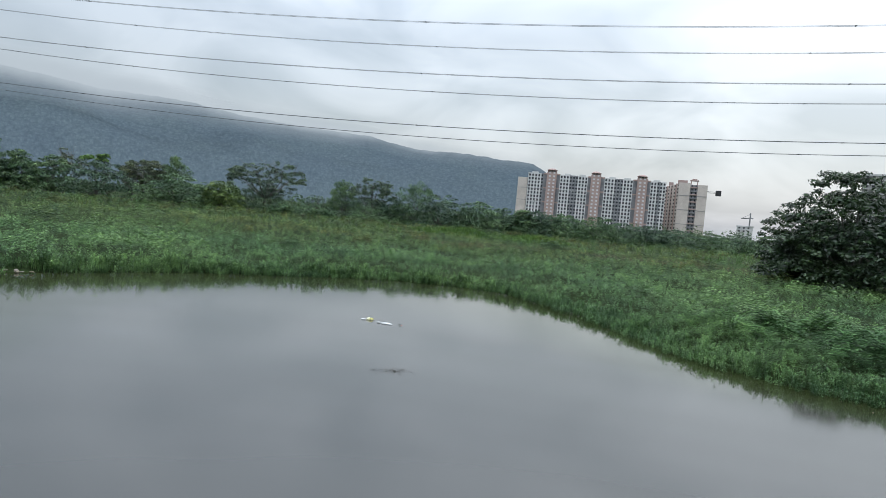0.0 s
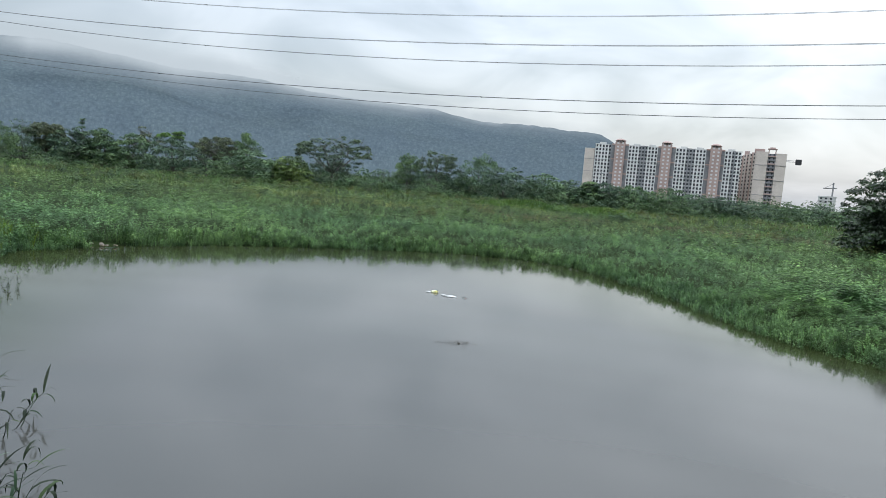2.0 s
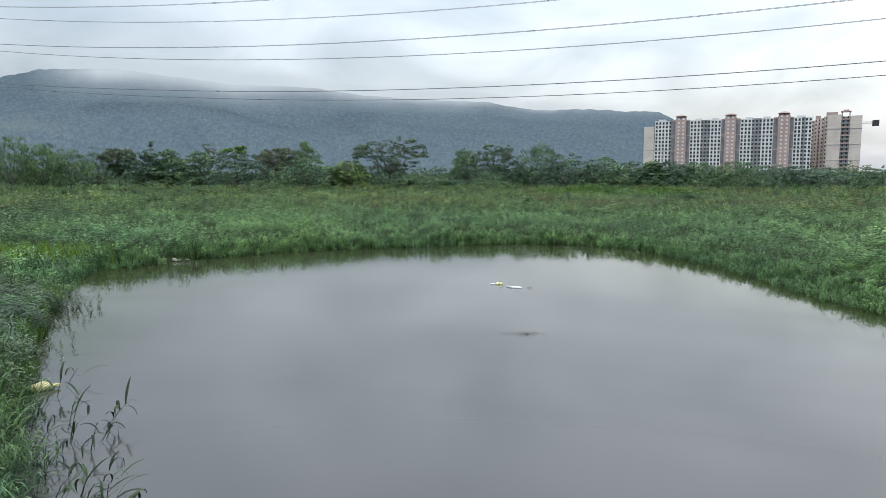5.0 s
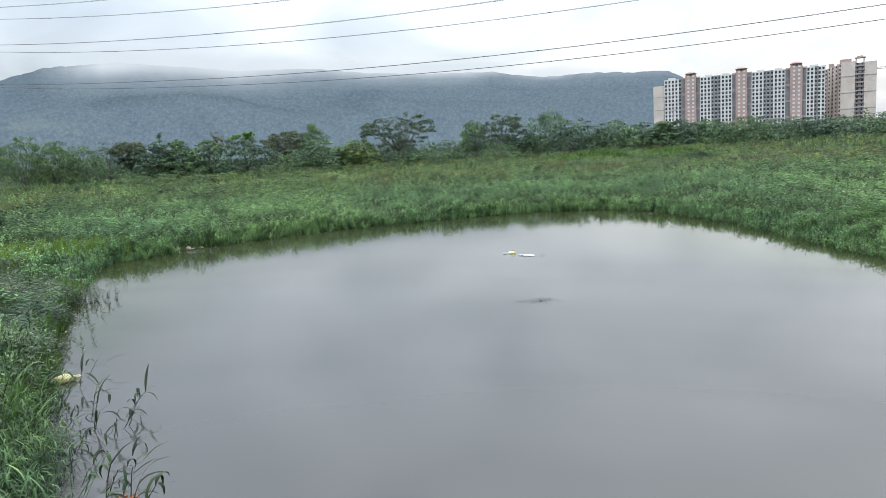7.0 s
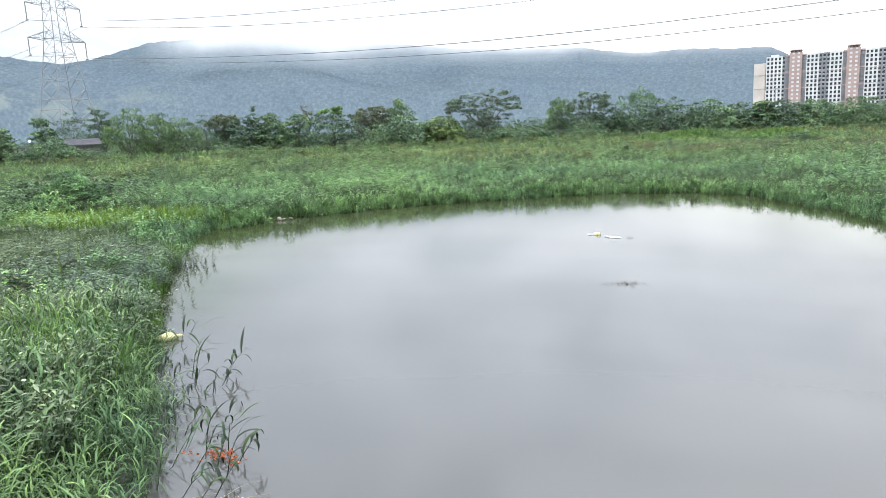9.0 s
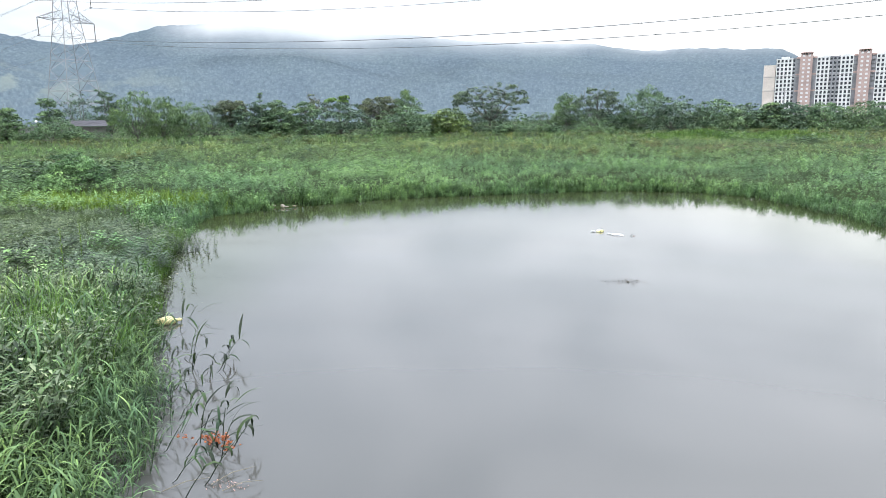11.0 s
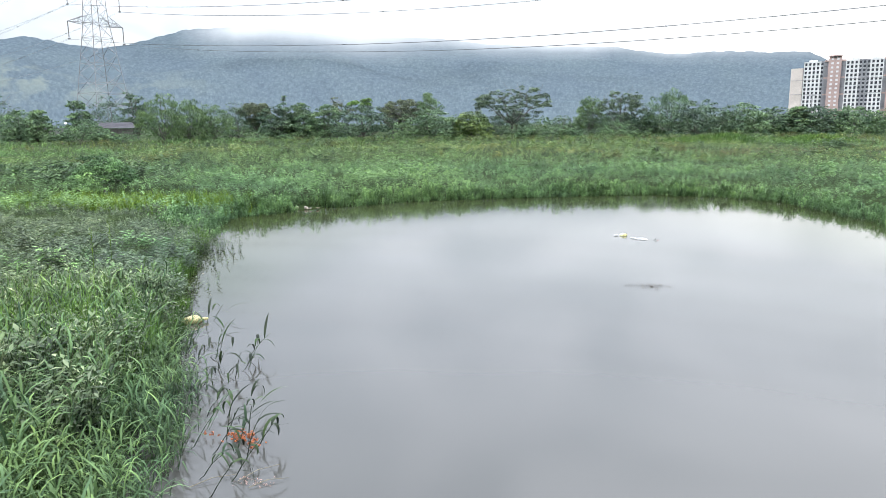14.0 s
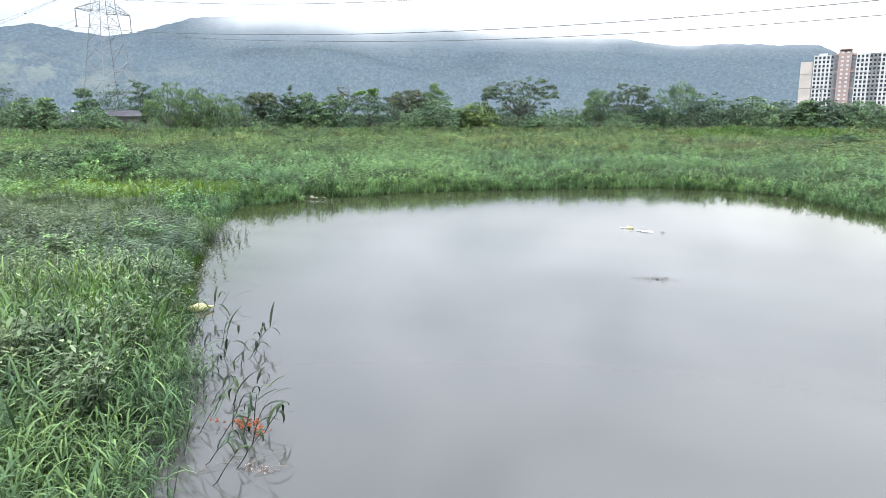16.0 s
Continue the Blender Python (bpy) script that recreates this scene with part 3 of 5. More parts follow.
def grass_tuft(rng, blades, tall, width, spread, segments=4, arch=0.6):
    """Arching blades that taper to a point."""
    v, q = [], []
    for _ in range(blades):
        a, length, bend = rng.uniform(0, math.tau), tall * rng.uniform(0.55, 1.1), arch * rng.uniform(0.4, 1.4)
        foot = np.array([rng.uniform(-spread, spread), rng.uniform(-spread, spread), 0.0])
        out_, side = np.array([math.cos(a), math.sin(a), 0]), np.array([-math.sin(a), math.cos(a), 0])
        p, tilt, n = foot, rng.uniform(0.05, 0.35), len(v)
        for s in range(segments + 1):
            w = width * (1 - (s / segments) ** 1.6 * 0.95) * (0.6 if s == 0 else 1.0)
            v += [p - side * w / 2, p + side * w / 2]
            p = p + (out_ * math.sin(tilt) + np.array([0, 0, math.cos(tilt)])) * length / segments
            tilt += bend * (1 + s) / segments
        q += [(n + 2 * s, n + 2 * s + 1, n + 2 * s + 3, n + 2 * s + 2) for s in range(segments)]
    return np.array(v), np.array(q)


def leafy_grass(rng, blades, tall, length, width):
    """Marsh grass: leaning culms with long arching blades on alternate sides."""
    v, q = [], []
    for _ in range(2):
        turn, lean = rng.uniform(0, math.tau), rng.uniform(0.1, 0.5)
        foot, h = np.array([rng.uniform(-0.1, 0.1), rng.uniform(-0.1, 0.1), 0.0]), tall * rng.uniform(0.75, 1.05)
        at = lambda f: foot + np.array([math.cos(turn) * lean * h * f * f, math.sin(turn) * lean * h * f * f, h * f])
        n = len(v)
        for c in range(3):
            o = np.array([math.cos(c * 2.1), math.sin(c * 2.1), 0]) * 0.006
            v += [at(0) + o, at(0.9) + o * 0.5]
        q += [(n + 2 * c, n + 2 * ((c + 1) % 3), n + 2 * ((c + 1) % 3) + 1, n + 2 * c + 1) for c in range(3)]
        for k in range(blades):
            a, f = turn + k * math.pi + rng.uniform(-0.7, 0.7), 0.2 + 0.8 * (k + rng.uniform(0, 1)) / blades
            out_, side = np.array([math.cos(a), math.sin(a), 0]), np.array([-math.sin(a), math.cos(a), 0])
            p, tilt, n, long_ = at(f), rng.uniform(0.25, 0.7), len(v), length * rng.uniform(0.6, 1.2)
            for s in range(5):
                w = width * (0.55, 1.0, 0.95, 0.6, 0.06)[s]
                v += [p - side * w / 2, p + side * w / 2]
                p = p + (out_ * math.sin(tilt) + np.array([0, 0, math.cos(tilt)])) * long_ / 4
                tilt += rng.uniform(0.15, 0.75)
            q += [(n + 2 * s, n + 2 * s + 1, n + 2 * s + 3, n + 2 * s + 2) for s in range(4)]
    return np.array(v), np.array(q)


def scatter(rng, count, az, radius, keep=None, margin=0.0):
    """Places in a ring sector round the viewpoint, off the water; keep thins them out."""
    a = np.radians(rng.uniform(az[0], az[1], count))
    r = np.sqrt(rng.uniform(radius[0] ** 2, radius[1] ** 2, count))
    x, y = r * np.sin(a), r * np.cos(a)
    ok = shore(x, y) > margin
    if keep is not None:
        ok &= rng.uniform(0, 1, count) < keep(x, y)
    return x[ok], y[ok]


def sow(rng, templates, x, y, scale, tilt=0.12, sink=0.02):
    """Copies of the template plants at the places, each turned, leant and scaled; one pair of arrays."""
    z, verts, quads, marks, start = np.maximum(height(x, y), -0.1) - sink, [], [], [], 0
    pick = rng.integers(0, len(templates), len(x))
    for n, (tv, tq) in enumerate(templates):
        m = np.flatnonzero(pick == n)
        if not len(m):
            continue
        turn, s = rng.uniform(0, math.tau, len(m)), scale[m]
        lx, ly = rng.normal(0, tilt, len(m)), rng.normal(0, tilt, len(m))
        c, d = np.cos(turn), np.sin(turn)
        px = tv[None, :, 0] * c[:, None] - tv[None, :, 1] * d[:, None]
        py = tv[None, :, 0] * d[:, None] + tv[None, :, 1] * c[:, None]
        pz = np.repeat(tv[None, :, 2], len(m), 0)
        px, py = px + lx[:, None] * pz, py + ly[:, None] * pz
        p = np.stack([px * s[:, None] + x[m, None], py * s[:, None] + y[m, None], pz * s[:, None] + z[m, None]], -1)
        verts.append(p.reshape(-1, 3))
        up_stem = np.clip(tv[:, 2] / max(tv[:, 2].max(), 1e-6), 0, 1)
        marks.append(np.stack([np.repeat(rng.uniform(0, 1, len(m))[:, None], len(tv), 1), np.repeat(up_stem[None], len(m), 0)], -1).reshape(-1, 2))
        quads.append((tq[None] + (start + np.arange(len(m)) * len(tv))[:, None, None]).reshape(-1, 4))
        start += len(m) * len(tv)
    return np.concatenate(verts), np.concatenate(quads), np.concatenate(marks)


def stand(name, mat, label, category, *sown):
    """One object of countless plants."""
    verts, quads, marks, start = [], [], [], 0
    for v, q, w in sown:
        verts.append(v)
        quads.append(q + start)
        marks.append(w)
        start += len(v)
    quads = np.concatenate(quads)
    me = quads_mesh(name, np.concatenate(verts), quads, mat)
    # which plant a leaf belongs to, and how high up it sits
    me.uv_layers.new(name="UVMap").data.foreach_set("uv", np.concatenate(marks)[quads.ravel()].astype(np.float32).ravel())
    return tagged(new(name, me), label, category, kind="stuff")


rng = np.random.default_rng(7)


def lush(x, y, size=5.0, seed=31, cell=1.05):
    """How tall plants grow from spot to spot."""
    x, y = np.asarray(x), np.asarray(y)
    low = 0.28 + 0.22 * ((x > 3) & (y < 28))
    edge = 1 - low + low * smooth(0, 3, shore(x, y))
    edge = edge * (1 - 0.3 * near_spot(x, y, -17.0, 16.8, 4.0, 3.4))
    return edge * domes(x, y, cell, seed) * (0.72 + 0.75 * fractal(x / size, y / size, seed, 3))


def near_spot(x, y, cx, cy, rx, ry, turn=0.0):
    c, s = math.cos(turn), math.sin(turn)
    u, v = (x - cx) * c + (y - cy) * s, -(x - cx) * s + (y - cy) * c
    return np.exp(-((u / rx) ** 2 + (v / ry) ** 2) ** 2)


def low_patch(x, y):
    return near_spot(x, y, -20.9, 20.6, 5.0, 2.4, 0.15)


def brown_patch(x, y):
    return np.clip(near_spot(x, y, 24, 62, 6, 3.0, -0.3) + 0.85 * near_spot(x, y, 6, 66, 13, 5, -0.1) * (fractal(x / 4, y / 4, 77) > 0.47), 0, 1)


weed_fine = [weed_plant(rng, 26, 0.85, 0.13, 0.04, 2) for _ in range(5)]
weed_mid = [weed_plant(rng, 22, 0.85, 0.125, 0.05, 2, 0, 0.55, True, 0.15) for _ in range(6)]
weed_edge = [weed_plant(rng, 15, 0.8, 0.14, 0.05, 3, 0.01, 0.4, True, 0.3) for _ in range(5)]
weed_side = [weed_plant(rng, 20, 0.85, 0.13, 0.062, 2, 0, 0.6, True, 0.25) for _ in range(6)]
weed_wall = [weed_plant(rng, 18, 0.85, 0.16, 0.08, 3, 0.011, 0.42, True, 0.35) for _ in range(6)]
weed_far = [weed_plant(rng, 16, 0.85, 0.15, 0.075, 2, 0, 0.7, True, 0.2) for _ in range(6)]
weed_dist = [weed_plant(rng, 12, 0.95, 0.21, 0.1, 2, 0, 0.55, True, 0.1) for _ in range(6)]
grass_fine = [leafy_grass(rng, 7, 0.75, 0.34, 0.019) for _ in range(6)] + [grass_tuft(rng, 6, 0.8, 0.015, 0.1, 5, 0.5) for _ in range(2)]
grass_upright = [grass_tuft(rng, 5, 0.92, 0.014, 0.09, 5, 0.34) for _ in range(5)]
grass_mid = [grass_tuft(rng, 6, 0.8, 0.03, 0.15, 3, 0.4) for _ in range(5)]
grass_far = [grass_tuft(rng, 5, 0.9, 0.09, 0.3, 2, 0.4) for _ in range(5)]


LITTER = (-14.45, 22.75)


def ragged(x, y):
    """The pond's edge as the plants see it, with bays and tongues."""
    return shore(x, y) - 0.8 * near_spot(np.asarray(x), np.asarray(y), LITTER[0], LITTER[1], 0.7, 0.7) - 0.35 * near_spot(np.asarray(x), np.asarray(y), -7.35, 8.5, 0.4, 0.3) + 0.55 * (fractal(np.asarray(x) / 1.3, np.asarray(y) / 1.3, 55, 3) - 0.5)


def sow_weeds():
    # the bank beside the viewpoint
    x, y = scatter(rng, 6400, (-75, -20), (3.0, 12.5), lambda u, v: ragged(u, v) > -0.05, margin=-0.4)
    s = (0.35 + 0.35 * fractal(x / 2.5, y / 2.5, 5) + 0.5 * domes(x, y, 0.9)) * rng.uniform(0.85, 1.1, len(x))
    grassy = fractal(x / 1.8, y / 1.8, 9) + 0.4 * smooth(9.5, 5.5, np.hypot(x, y)) > 0.72
    a = sow(rng, weed_fine, x[~grassy], y[~grassy], s[~grassy])
    x2, y2 = scatter(rng, 8600, (-72, -20), (12.5, 25), lambda u, v: (1 - 0.85 * low_patch(u, v)) * (ragged(u, v) > -0.05), margin=-0.4)
    b = sow(rng, weed_mid, x2, y2, 0.85 * lush(x2, y2) * rng.uniform(0.8, 1.1, len(x2)))
    stand("marsh_weeds", MAT_WEED_NEAR, "dense dark green broad-leaved weeds along the pond's bank", "weeds", a, b)
    # far bank and the right bank: the front rows are denser
    x3, y3 = scatter(rng, 30000, (-62, 44), (13, 48), lambda u, v: (ragged(u, v) > -0.1) * np.where(shore(u, v) < 9, 0.8, 0.25) * (1 - low_patch(u, v)) * (np.hypot(u, v) > np.where(u < -12, 25, 0)), margin=-0.5)
    close = (x3 > 2) & (np.hypot(x3, y3) < 25)
    c = sow(rng, weed_far, x3[~close], y3[~close], 0.92 * lush(x3[~close], y3[~close], 4.0, cell=1.7) * rng.uniform(0.68, 1.15, (~close).sum()))
    xr, yr = scatter(rng, 8000, (10, 44), (13, 25), lambda u, v: ragged(u, v) > -0.1, margin=-0.5)
    f = sow(rng, weed_side, xr, yr, 0.88 * lush(xr, yr, 4.0) * rng.uniform(0.8, 1.15, len(xr)))
    stand("marsh_weeds", MAT_WEED, "thick blue-green weeds standing along the far bank", "weeds", c)
    stand("marsh_weeds", MAT_WEED_SIDE, "dense dark green weeds on the steep side bank", "weeds", f)
    # leafy front at the water's edge
    x4, y4 = scatter(rng, 39000, (-52, 44), (12, 36), lambda u, v: (ragged(u, v) < 0.9) * (ragged(u, v) > -0.25), margin=-0.7)
    tall = np.where((x4 > 3) & (y4 < 28), 0.58, 0.8) * domes(x4, y4, 0.8, 12) * rng.uniform(0.75, 1.1, len(x4))
    near = (x4 < -7) & (np.hypot(x4, y4) < 20)
    e = sow(rng, weed_wall, x4[~near], y4[~near], tall[~near])
    stand("marsh_weeds", MAT_WEED_LIGHT, "leafy fresh green weeds crowding the pond's edge", "weeds", e)
    g = sow(rng, weed_mid, x4[near], y4[near], tall[near])
    stand("marsh_weeds", MAT_WEED_NEAR, "small-leaved dark green weeds at the pond's corner", "weeds", g)
    # single plants that stand out in the shallows
    x5, y5 = scatter(rng, 60000, (-40, 44), (12, 36), lambda u, v: (ragged(u, v) < 0.05) * (ragged(u, v) > -0.6) * 0.5 * (np.hypot(u, v) > np.where(u < -7, 20, 0)), margin=-0.9)
    d = sow(rng, weed_edge, x5, y5, 0.62 * (0.7 + 0.6 * fractal(x5 / 2, y5 / 2, 8)) * rng.uniform(0.6, 1.0, len(x5)))
    stand("water_edge_weeds", MAT_WEED_LIGHT, "fresh green weeds with pale stalks standing in the pond's edge", "weeds", d)


def rough_field(x, y, wide=1.0):
    """Uneven height of the herbs in the field: humps, hollows and single tall tufts."""
    hump = domes(x, y, 3.4 * wide, 91) * (0.35 + 1.1 * fractal(x / (7 * wide), y / (7 * wide), 92, 3))
    return np.clip(0.25 + 0.75 * hump, 0.3, 1.5) * rng.uniform(0.75, 1.15, len(x))


def sow_field():
    x, y = scatter(rng, 14000, (-58, 40), (42, 85), lambda u, v: 1 - brown_patch(u, v))
    far = rng.uniform(0, 1, len(x)) < smooth(45, 75, np.hypot(x, y)) * 0.8 + 0.1
    a = sow(rng, weed_dist, x[~far], y[~far], rough_field(x[~far], y[~far]))
    stand("marsh_weeds", MAT_WEED_BACK, "blue-green weeds further back in the marsh", "weeds", a)
    x2, y2 = scatter(rng, 6600, (-58, 38), (80, 160), lambda u, v: 1 - brown_patch(u, v))
    b = sow(rng, weed_dist, x[far], y[far], rough_field(x[far], y[far]))
    c = sow(rng, weed_dist, x2, y2, 1.15 * rough_field(x2, y2, 1.5))
    g = sow(rng, grass_far, x2[::2] + 0.7, y2[::2] + 0.5, 0.9 * lush(x2[::2], y2[::2], 10.0))
    stand("field_herbs", MAT_FIELD, "yellow-green tall herbs and grass filling the field", "weeds", b, c, g)
    x3, y3 = scatter(rng, 9000, (-10, 40), (45, 90), lambda u, v: brown_patch(u, v))
    e = sow(rng, weed_dist, x3, y3, rng.uniform(0.55, 0.85, len(x3)))
    stand("dry_weeds", MAT_BROWN, "dry reddish-brown weeds in the green field", "weeds", e)


def sow_clumps():
    """Single bushy clumps of taller herbs that stand up out of the field and the far bank."""
    for mat, label, seed, count, near_r, far_r, tall, templates in (
        (MAT_CLUMP_DARK, "dark green bushy clumps standing up in the field", 61, 150, 36, 120, 1.35, weed_dist),
        (MAT_CLUMP_OLIVE, "olive-brown tufts of tall seeding herbs in the field", 62, 130, 44, 125, 1.3, weed_dist),
        (MAT_WEED, "rounded humps of thick weeds on the far bank", 63, 120, 24, 44, 1.2, weed_far),
    ):
        r = np.random.default_rng(seed)
        cx, cy = scatter(r, count, (-58, 36), (near_r, far_r), lambda u, v: (shore(u, v) > 1.2) * (1 - low_patch(u, v)), margin=0.5)
        if mat is MAT_CLUMP_DARK:
            a, f = np.radians(r.uniform(-55, -43, 46)), r.uniform(36, 47, 46)
            cx, cy = np.append(cx, f * np.sin(a)), np.append(cy, f * np.cos(a))
        xs, ys, hs = [], [], []
        for px, py in zip(cx, cy):
            wide, n = r.uniform(0.5, 1.4), int(r.integers(10, 26))
            a, f = r.uniform(0, math.tau, n), np.sqrt(r.uniform(0, 1, n))
            xs.append(px + np.cos(a) * f * wide * 1.3)
            ys.append(py + np.sin(a) * f * wide)
            hs.append(tall * r.uniform(0.75, 1.15) * (1 - 0.45 * f * f) * r.uniform(0.85, 1.1, n))
        stand("field_clumps", mat, label, "weeds", sow(r, templates, np.concatenate(xs), np.concatenate(ys), np.concatenate(hs), 0.15))


def sow_grass():
    x, y = scatter(rng, 7800, (-72, -20), (3.2, 12.0), lambda u, v: np.where(shore(u, v) > 0.1, (fractal(u / 1.8, v / 1.8, 9) + 0.4 * smooth(9.5, 5.5, np.hypot(u, v)) > 0.58) * 0.75, 0.8 * smooth(-1.05, -0.3, shore(u, v) + 0.5 * (fractal(u / 0.7, v / 0.7, 19) - 0.5)) * (np.hypot(u, v) < 10 - 1.5 * (shore(u, v) < -0.4))), margin=-1.3)
    a = sow(rng, grass_fine, x, y, rng.uniform(0.6, 1.1, len(x)) * np.where(shore(x, y) < 0, 0.8, 1.0))
    stand("long_grass", MAT_GRASS, "long arching bright green grass on the near bank", "grass", a)
    # brighter upright blades in the middle of the bank
    x1, y1 = scatter(rng, 5200, (-62, -34), (5.0, 11.5), lambda u, v: np.clip(near_spot(u, v, -6.6, 6.3, 1.5, 1.3, 0.8) + 0.35 * near_spot(u, v, -8.6, 6.2, 1.6, 1.6), 0, 1) * 0.55 * (shore(u, v) > -0.1), margin=-0.2)
    c = sow(rng, grass_upright, x1, y1, rng.uniform(0.7, 1.1, len(x1)))
    stand("upright_grass", MAT_BRIGHTGRASS, "fresh yellow-green upright grass among the darker blades", "grass", c)
    # fresh shoots along the water's edge of the side bank
    xe, ye = scatter(rng, 16000, (-52, -36), (9, 20), lambda u, v: (ragged(u, v) < 0.25) * (ragged(u, v) > -0.2) * (fractal(u / 1.5, v / 1.5, 71) > 0.42) * 0.8, margin=-0.5)
    d = sow(rng, grass_upright, xe, ye, rng.uniform(0.35, 0.6, len(xe)))
    stand("edge_shoots", MAT_BRIGHTGRASS, "fresh green shoots at the bank's wet edge", "grass", d)
    x2, y2 = scatter(rng, 15000, (-66, -30), (20, 40), lambda u, v: low_patch(u, v) * (fractal(u / 0.9, v / 0.9, 66) > 0.4))
    b = sow(rng, grass_mid, x2, y2, rng.uniform(0.4, 0.75, len(x2)))
    stand("low_grass", MAT_LOWGRASS, "low yellow-green grass in a gap between weeds", "grass", b)
    mound = lambda u, v: np.clip(near_spot(u, v, 1.0, 104, 4.0, 4) + 0.8 * near_spot(u, v, 12.5, 102, 4.5, 4) + 0.55 * near_spot(u, v, -4.5, 108, 3.0, 3) + 0.4 * near_spot(u, v, 7, 107, 3, 3), 0, 1)
    x3, y3 = scatter(rng, 30000, (-6, 14), (92, 122), lambda u, v: mound(u, v) * 0.7)
    c = sow(rng, grass_far, x3, y3, rng.uniform(0.8, 1.15, len(x3)) * (0.45 + 1.1 * mound(x3, y3) * (0.6 + 0.8 * fractal(x3 / 2.5, y3 / 2.5, 14))))
    stand("tall_grass", MAT_TALLGRASS, "tall bright green grass mounds before the trees", "grass", c)


# ---- trees ----
def crown_leaves(rng, blobs, leaves, size, droop=0.0):
    """Leaves on the outsides of overlapping clumps, facing outwards unevenly."""
    sizes = np.array([b[3] for b in blobs])
    pick = rng.choice(len(blobs), leaves, p=sizes**2 / (sizes**2).sum())
    centre = np.array([b[:3] for b in blobs])[pick]
    n = rng.normal(0, 1, (leaves, 3))
    n /= np.linalg.norm(n, axis=1)[:, None]
    n[:, 2] = np.where(n[:, 2] < -0.55, -n[:, 2], n[:, 2])
    p = centre + n * sizes[pick][:, None] * (rng.uniform(0.55, 1.08, leaves) ** 0.6)[:, None] * np.array([1, 1, 0.8])
    face = n + rng.normal(0, 0.45, (leaves, 3)) + np.array([0, 0, 0.35])
    face /= np.linalg.norm(face, axis=1)[:, None]
    a = np.cross(face, rng.normal(0, 1, (leaves, 3)))
    a[:, 2] -= droop * np.linalg.norm(a, axis=1)
    a /= np.linalg.norm(a, axis=1)[:, None]
    b = np.cross(face, a)
    s = size * rng.uniform(0.6, 1.3, leaves)[:, None]
    fold = face * s * 0.12
    verts = np.stack([p - a * s, p - b * s * 0.42 + fold, p + a * s, p + b * s * 0.42 + fold], 1)
    return verts.reshape(-1, 3), np.arange(leaves * 4).reshape(-1, 4)


def crown_lobes(r, kind, h, w):
    """The big rounded masses that give a crown its outline: centre, radius, flatness."""
    lobes = []

    def ring(count, far, z0, z1, r0, r1, flat):
        start = r.uniform(0, math.tau)
        for k in range(count):
            a, f = start + (k + r.uniform(-0.3, 0.3)) * math.tau / count, far * r.uniform(0.75, 1.1)
            lobes.append((math.cos(a) * f * w, math.sin(a) * f * w, h * r.uniform(z0, z1), w * r.uniform(r0, r1), flat))

    if kind == "spreading":
        ring(8, 0.3, 0.14, 0.28, 0.2, 0.25, 0.9)
        ring(7, 0.22, 0.36, 0.56, 0.18, 0.23, 0.95)
        ring(5, 0.12, 0.62, 0.82, 0.14, 0.18, 1.0)
        ring(5, 0.38, 0.36, 0.52, 0.1, 0.13, 0.9)
    elif kind == "umbrella":
        ring(6, 0.3, 0.6, 0.74, 0.16, 0.22, 0.62)
        ring(3, 0.12, 0.78, 0.84, 0.2, 0.25, 0.6)
        ring(5, 0.2, 0.34, 0.55, 0.13, 0.19, 0.75)
    elif kind == "pointed":
        for k in range(7):
            f = k / 6
            ring(2 if k < 5 else 1, 0.16 * (1 - f), 0.12 + 0.78 * f, 0.16 + 0.78 * f, 0.36 - 0.24 * f, 0.42 - 0.26 * f, 0.8)
    elif kind == "willow":
        ring(6, 0.28, 0.16, 0.4, 0.22, 0.28, 1.1)
        ring(4, 0.17, 0.48, 0.66, 0.22, 0.28, 1.1)
        ring(2, 0.1, 0.74, 0.82, 0.16, 0.2, 1.0)
    elif kind == "bush":
        ring(6, 0.28, 0.2, 0.42, 0.22, 0.28, 0.8)
        ring(3, 0.12, 0.5, 0.66, 0.24, 0.28, 0.75)
    elif kind == "bare":
        ring(5, 0.28, 0.45, 0.7, 0.16, 0.22, 0.8)
        ring(3, 0.14, 0.75, 0.88, 0.14, 0.18, 0.8)
    else:
        ring(7, 0.28, 0.14, 0.34, 0.24, 0.3, 0.85)
        ring(5, 0.2, 0.42, 0.6, 0.22, 0.28, 0.85)
        ring(3, 0.1, 0.7, 0.8, 0.17, 0.22, 0.8)
    # the masses together just reach the tree's height
    reach = max(z + rad * flat for _, _, z, rad, flat in lobes)
    return [(x, y, z * h / reach, rad, flat) for x, y, z, rad, flat in lobes]


def crown_sprays(r, lobes, count, small, big):
    """Leafy boughs over the outsides of the lobes."""
    size = np.array([b[3] for b in lobes])
    middle = np.array([b[:3] for b in lobes])
    out_ = []
    for k in r.choice(len(lobes), count * 6, p=size**2 / (size**2).sum()):
        x, y, z, rad, flat = lobes[k]
        n = r.normal(0, 1, 3)
        n /= np.linalg.norm(n)
        n[2] = abs(n[2]) if n[2] < -0.6 else n[2]
        f = rad * r.uniform(0.72, 1.0)
        p = np.array([x + n[0] * f, y + n[1] * f, max(0.2, z + n[2] * f * flat)])
        # only where the lobe lies open, not inside its neighbours
        deep = (np.linalg.norm(middle - p, axis=1) / size < 0.74).sum()
        if deep < 1 and len(out_) < count:
            out_.append((*p, r.uniform(small, big)))
    return out_


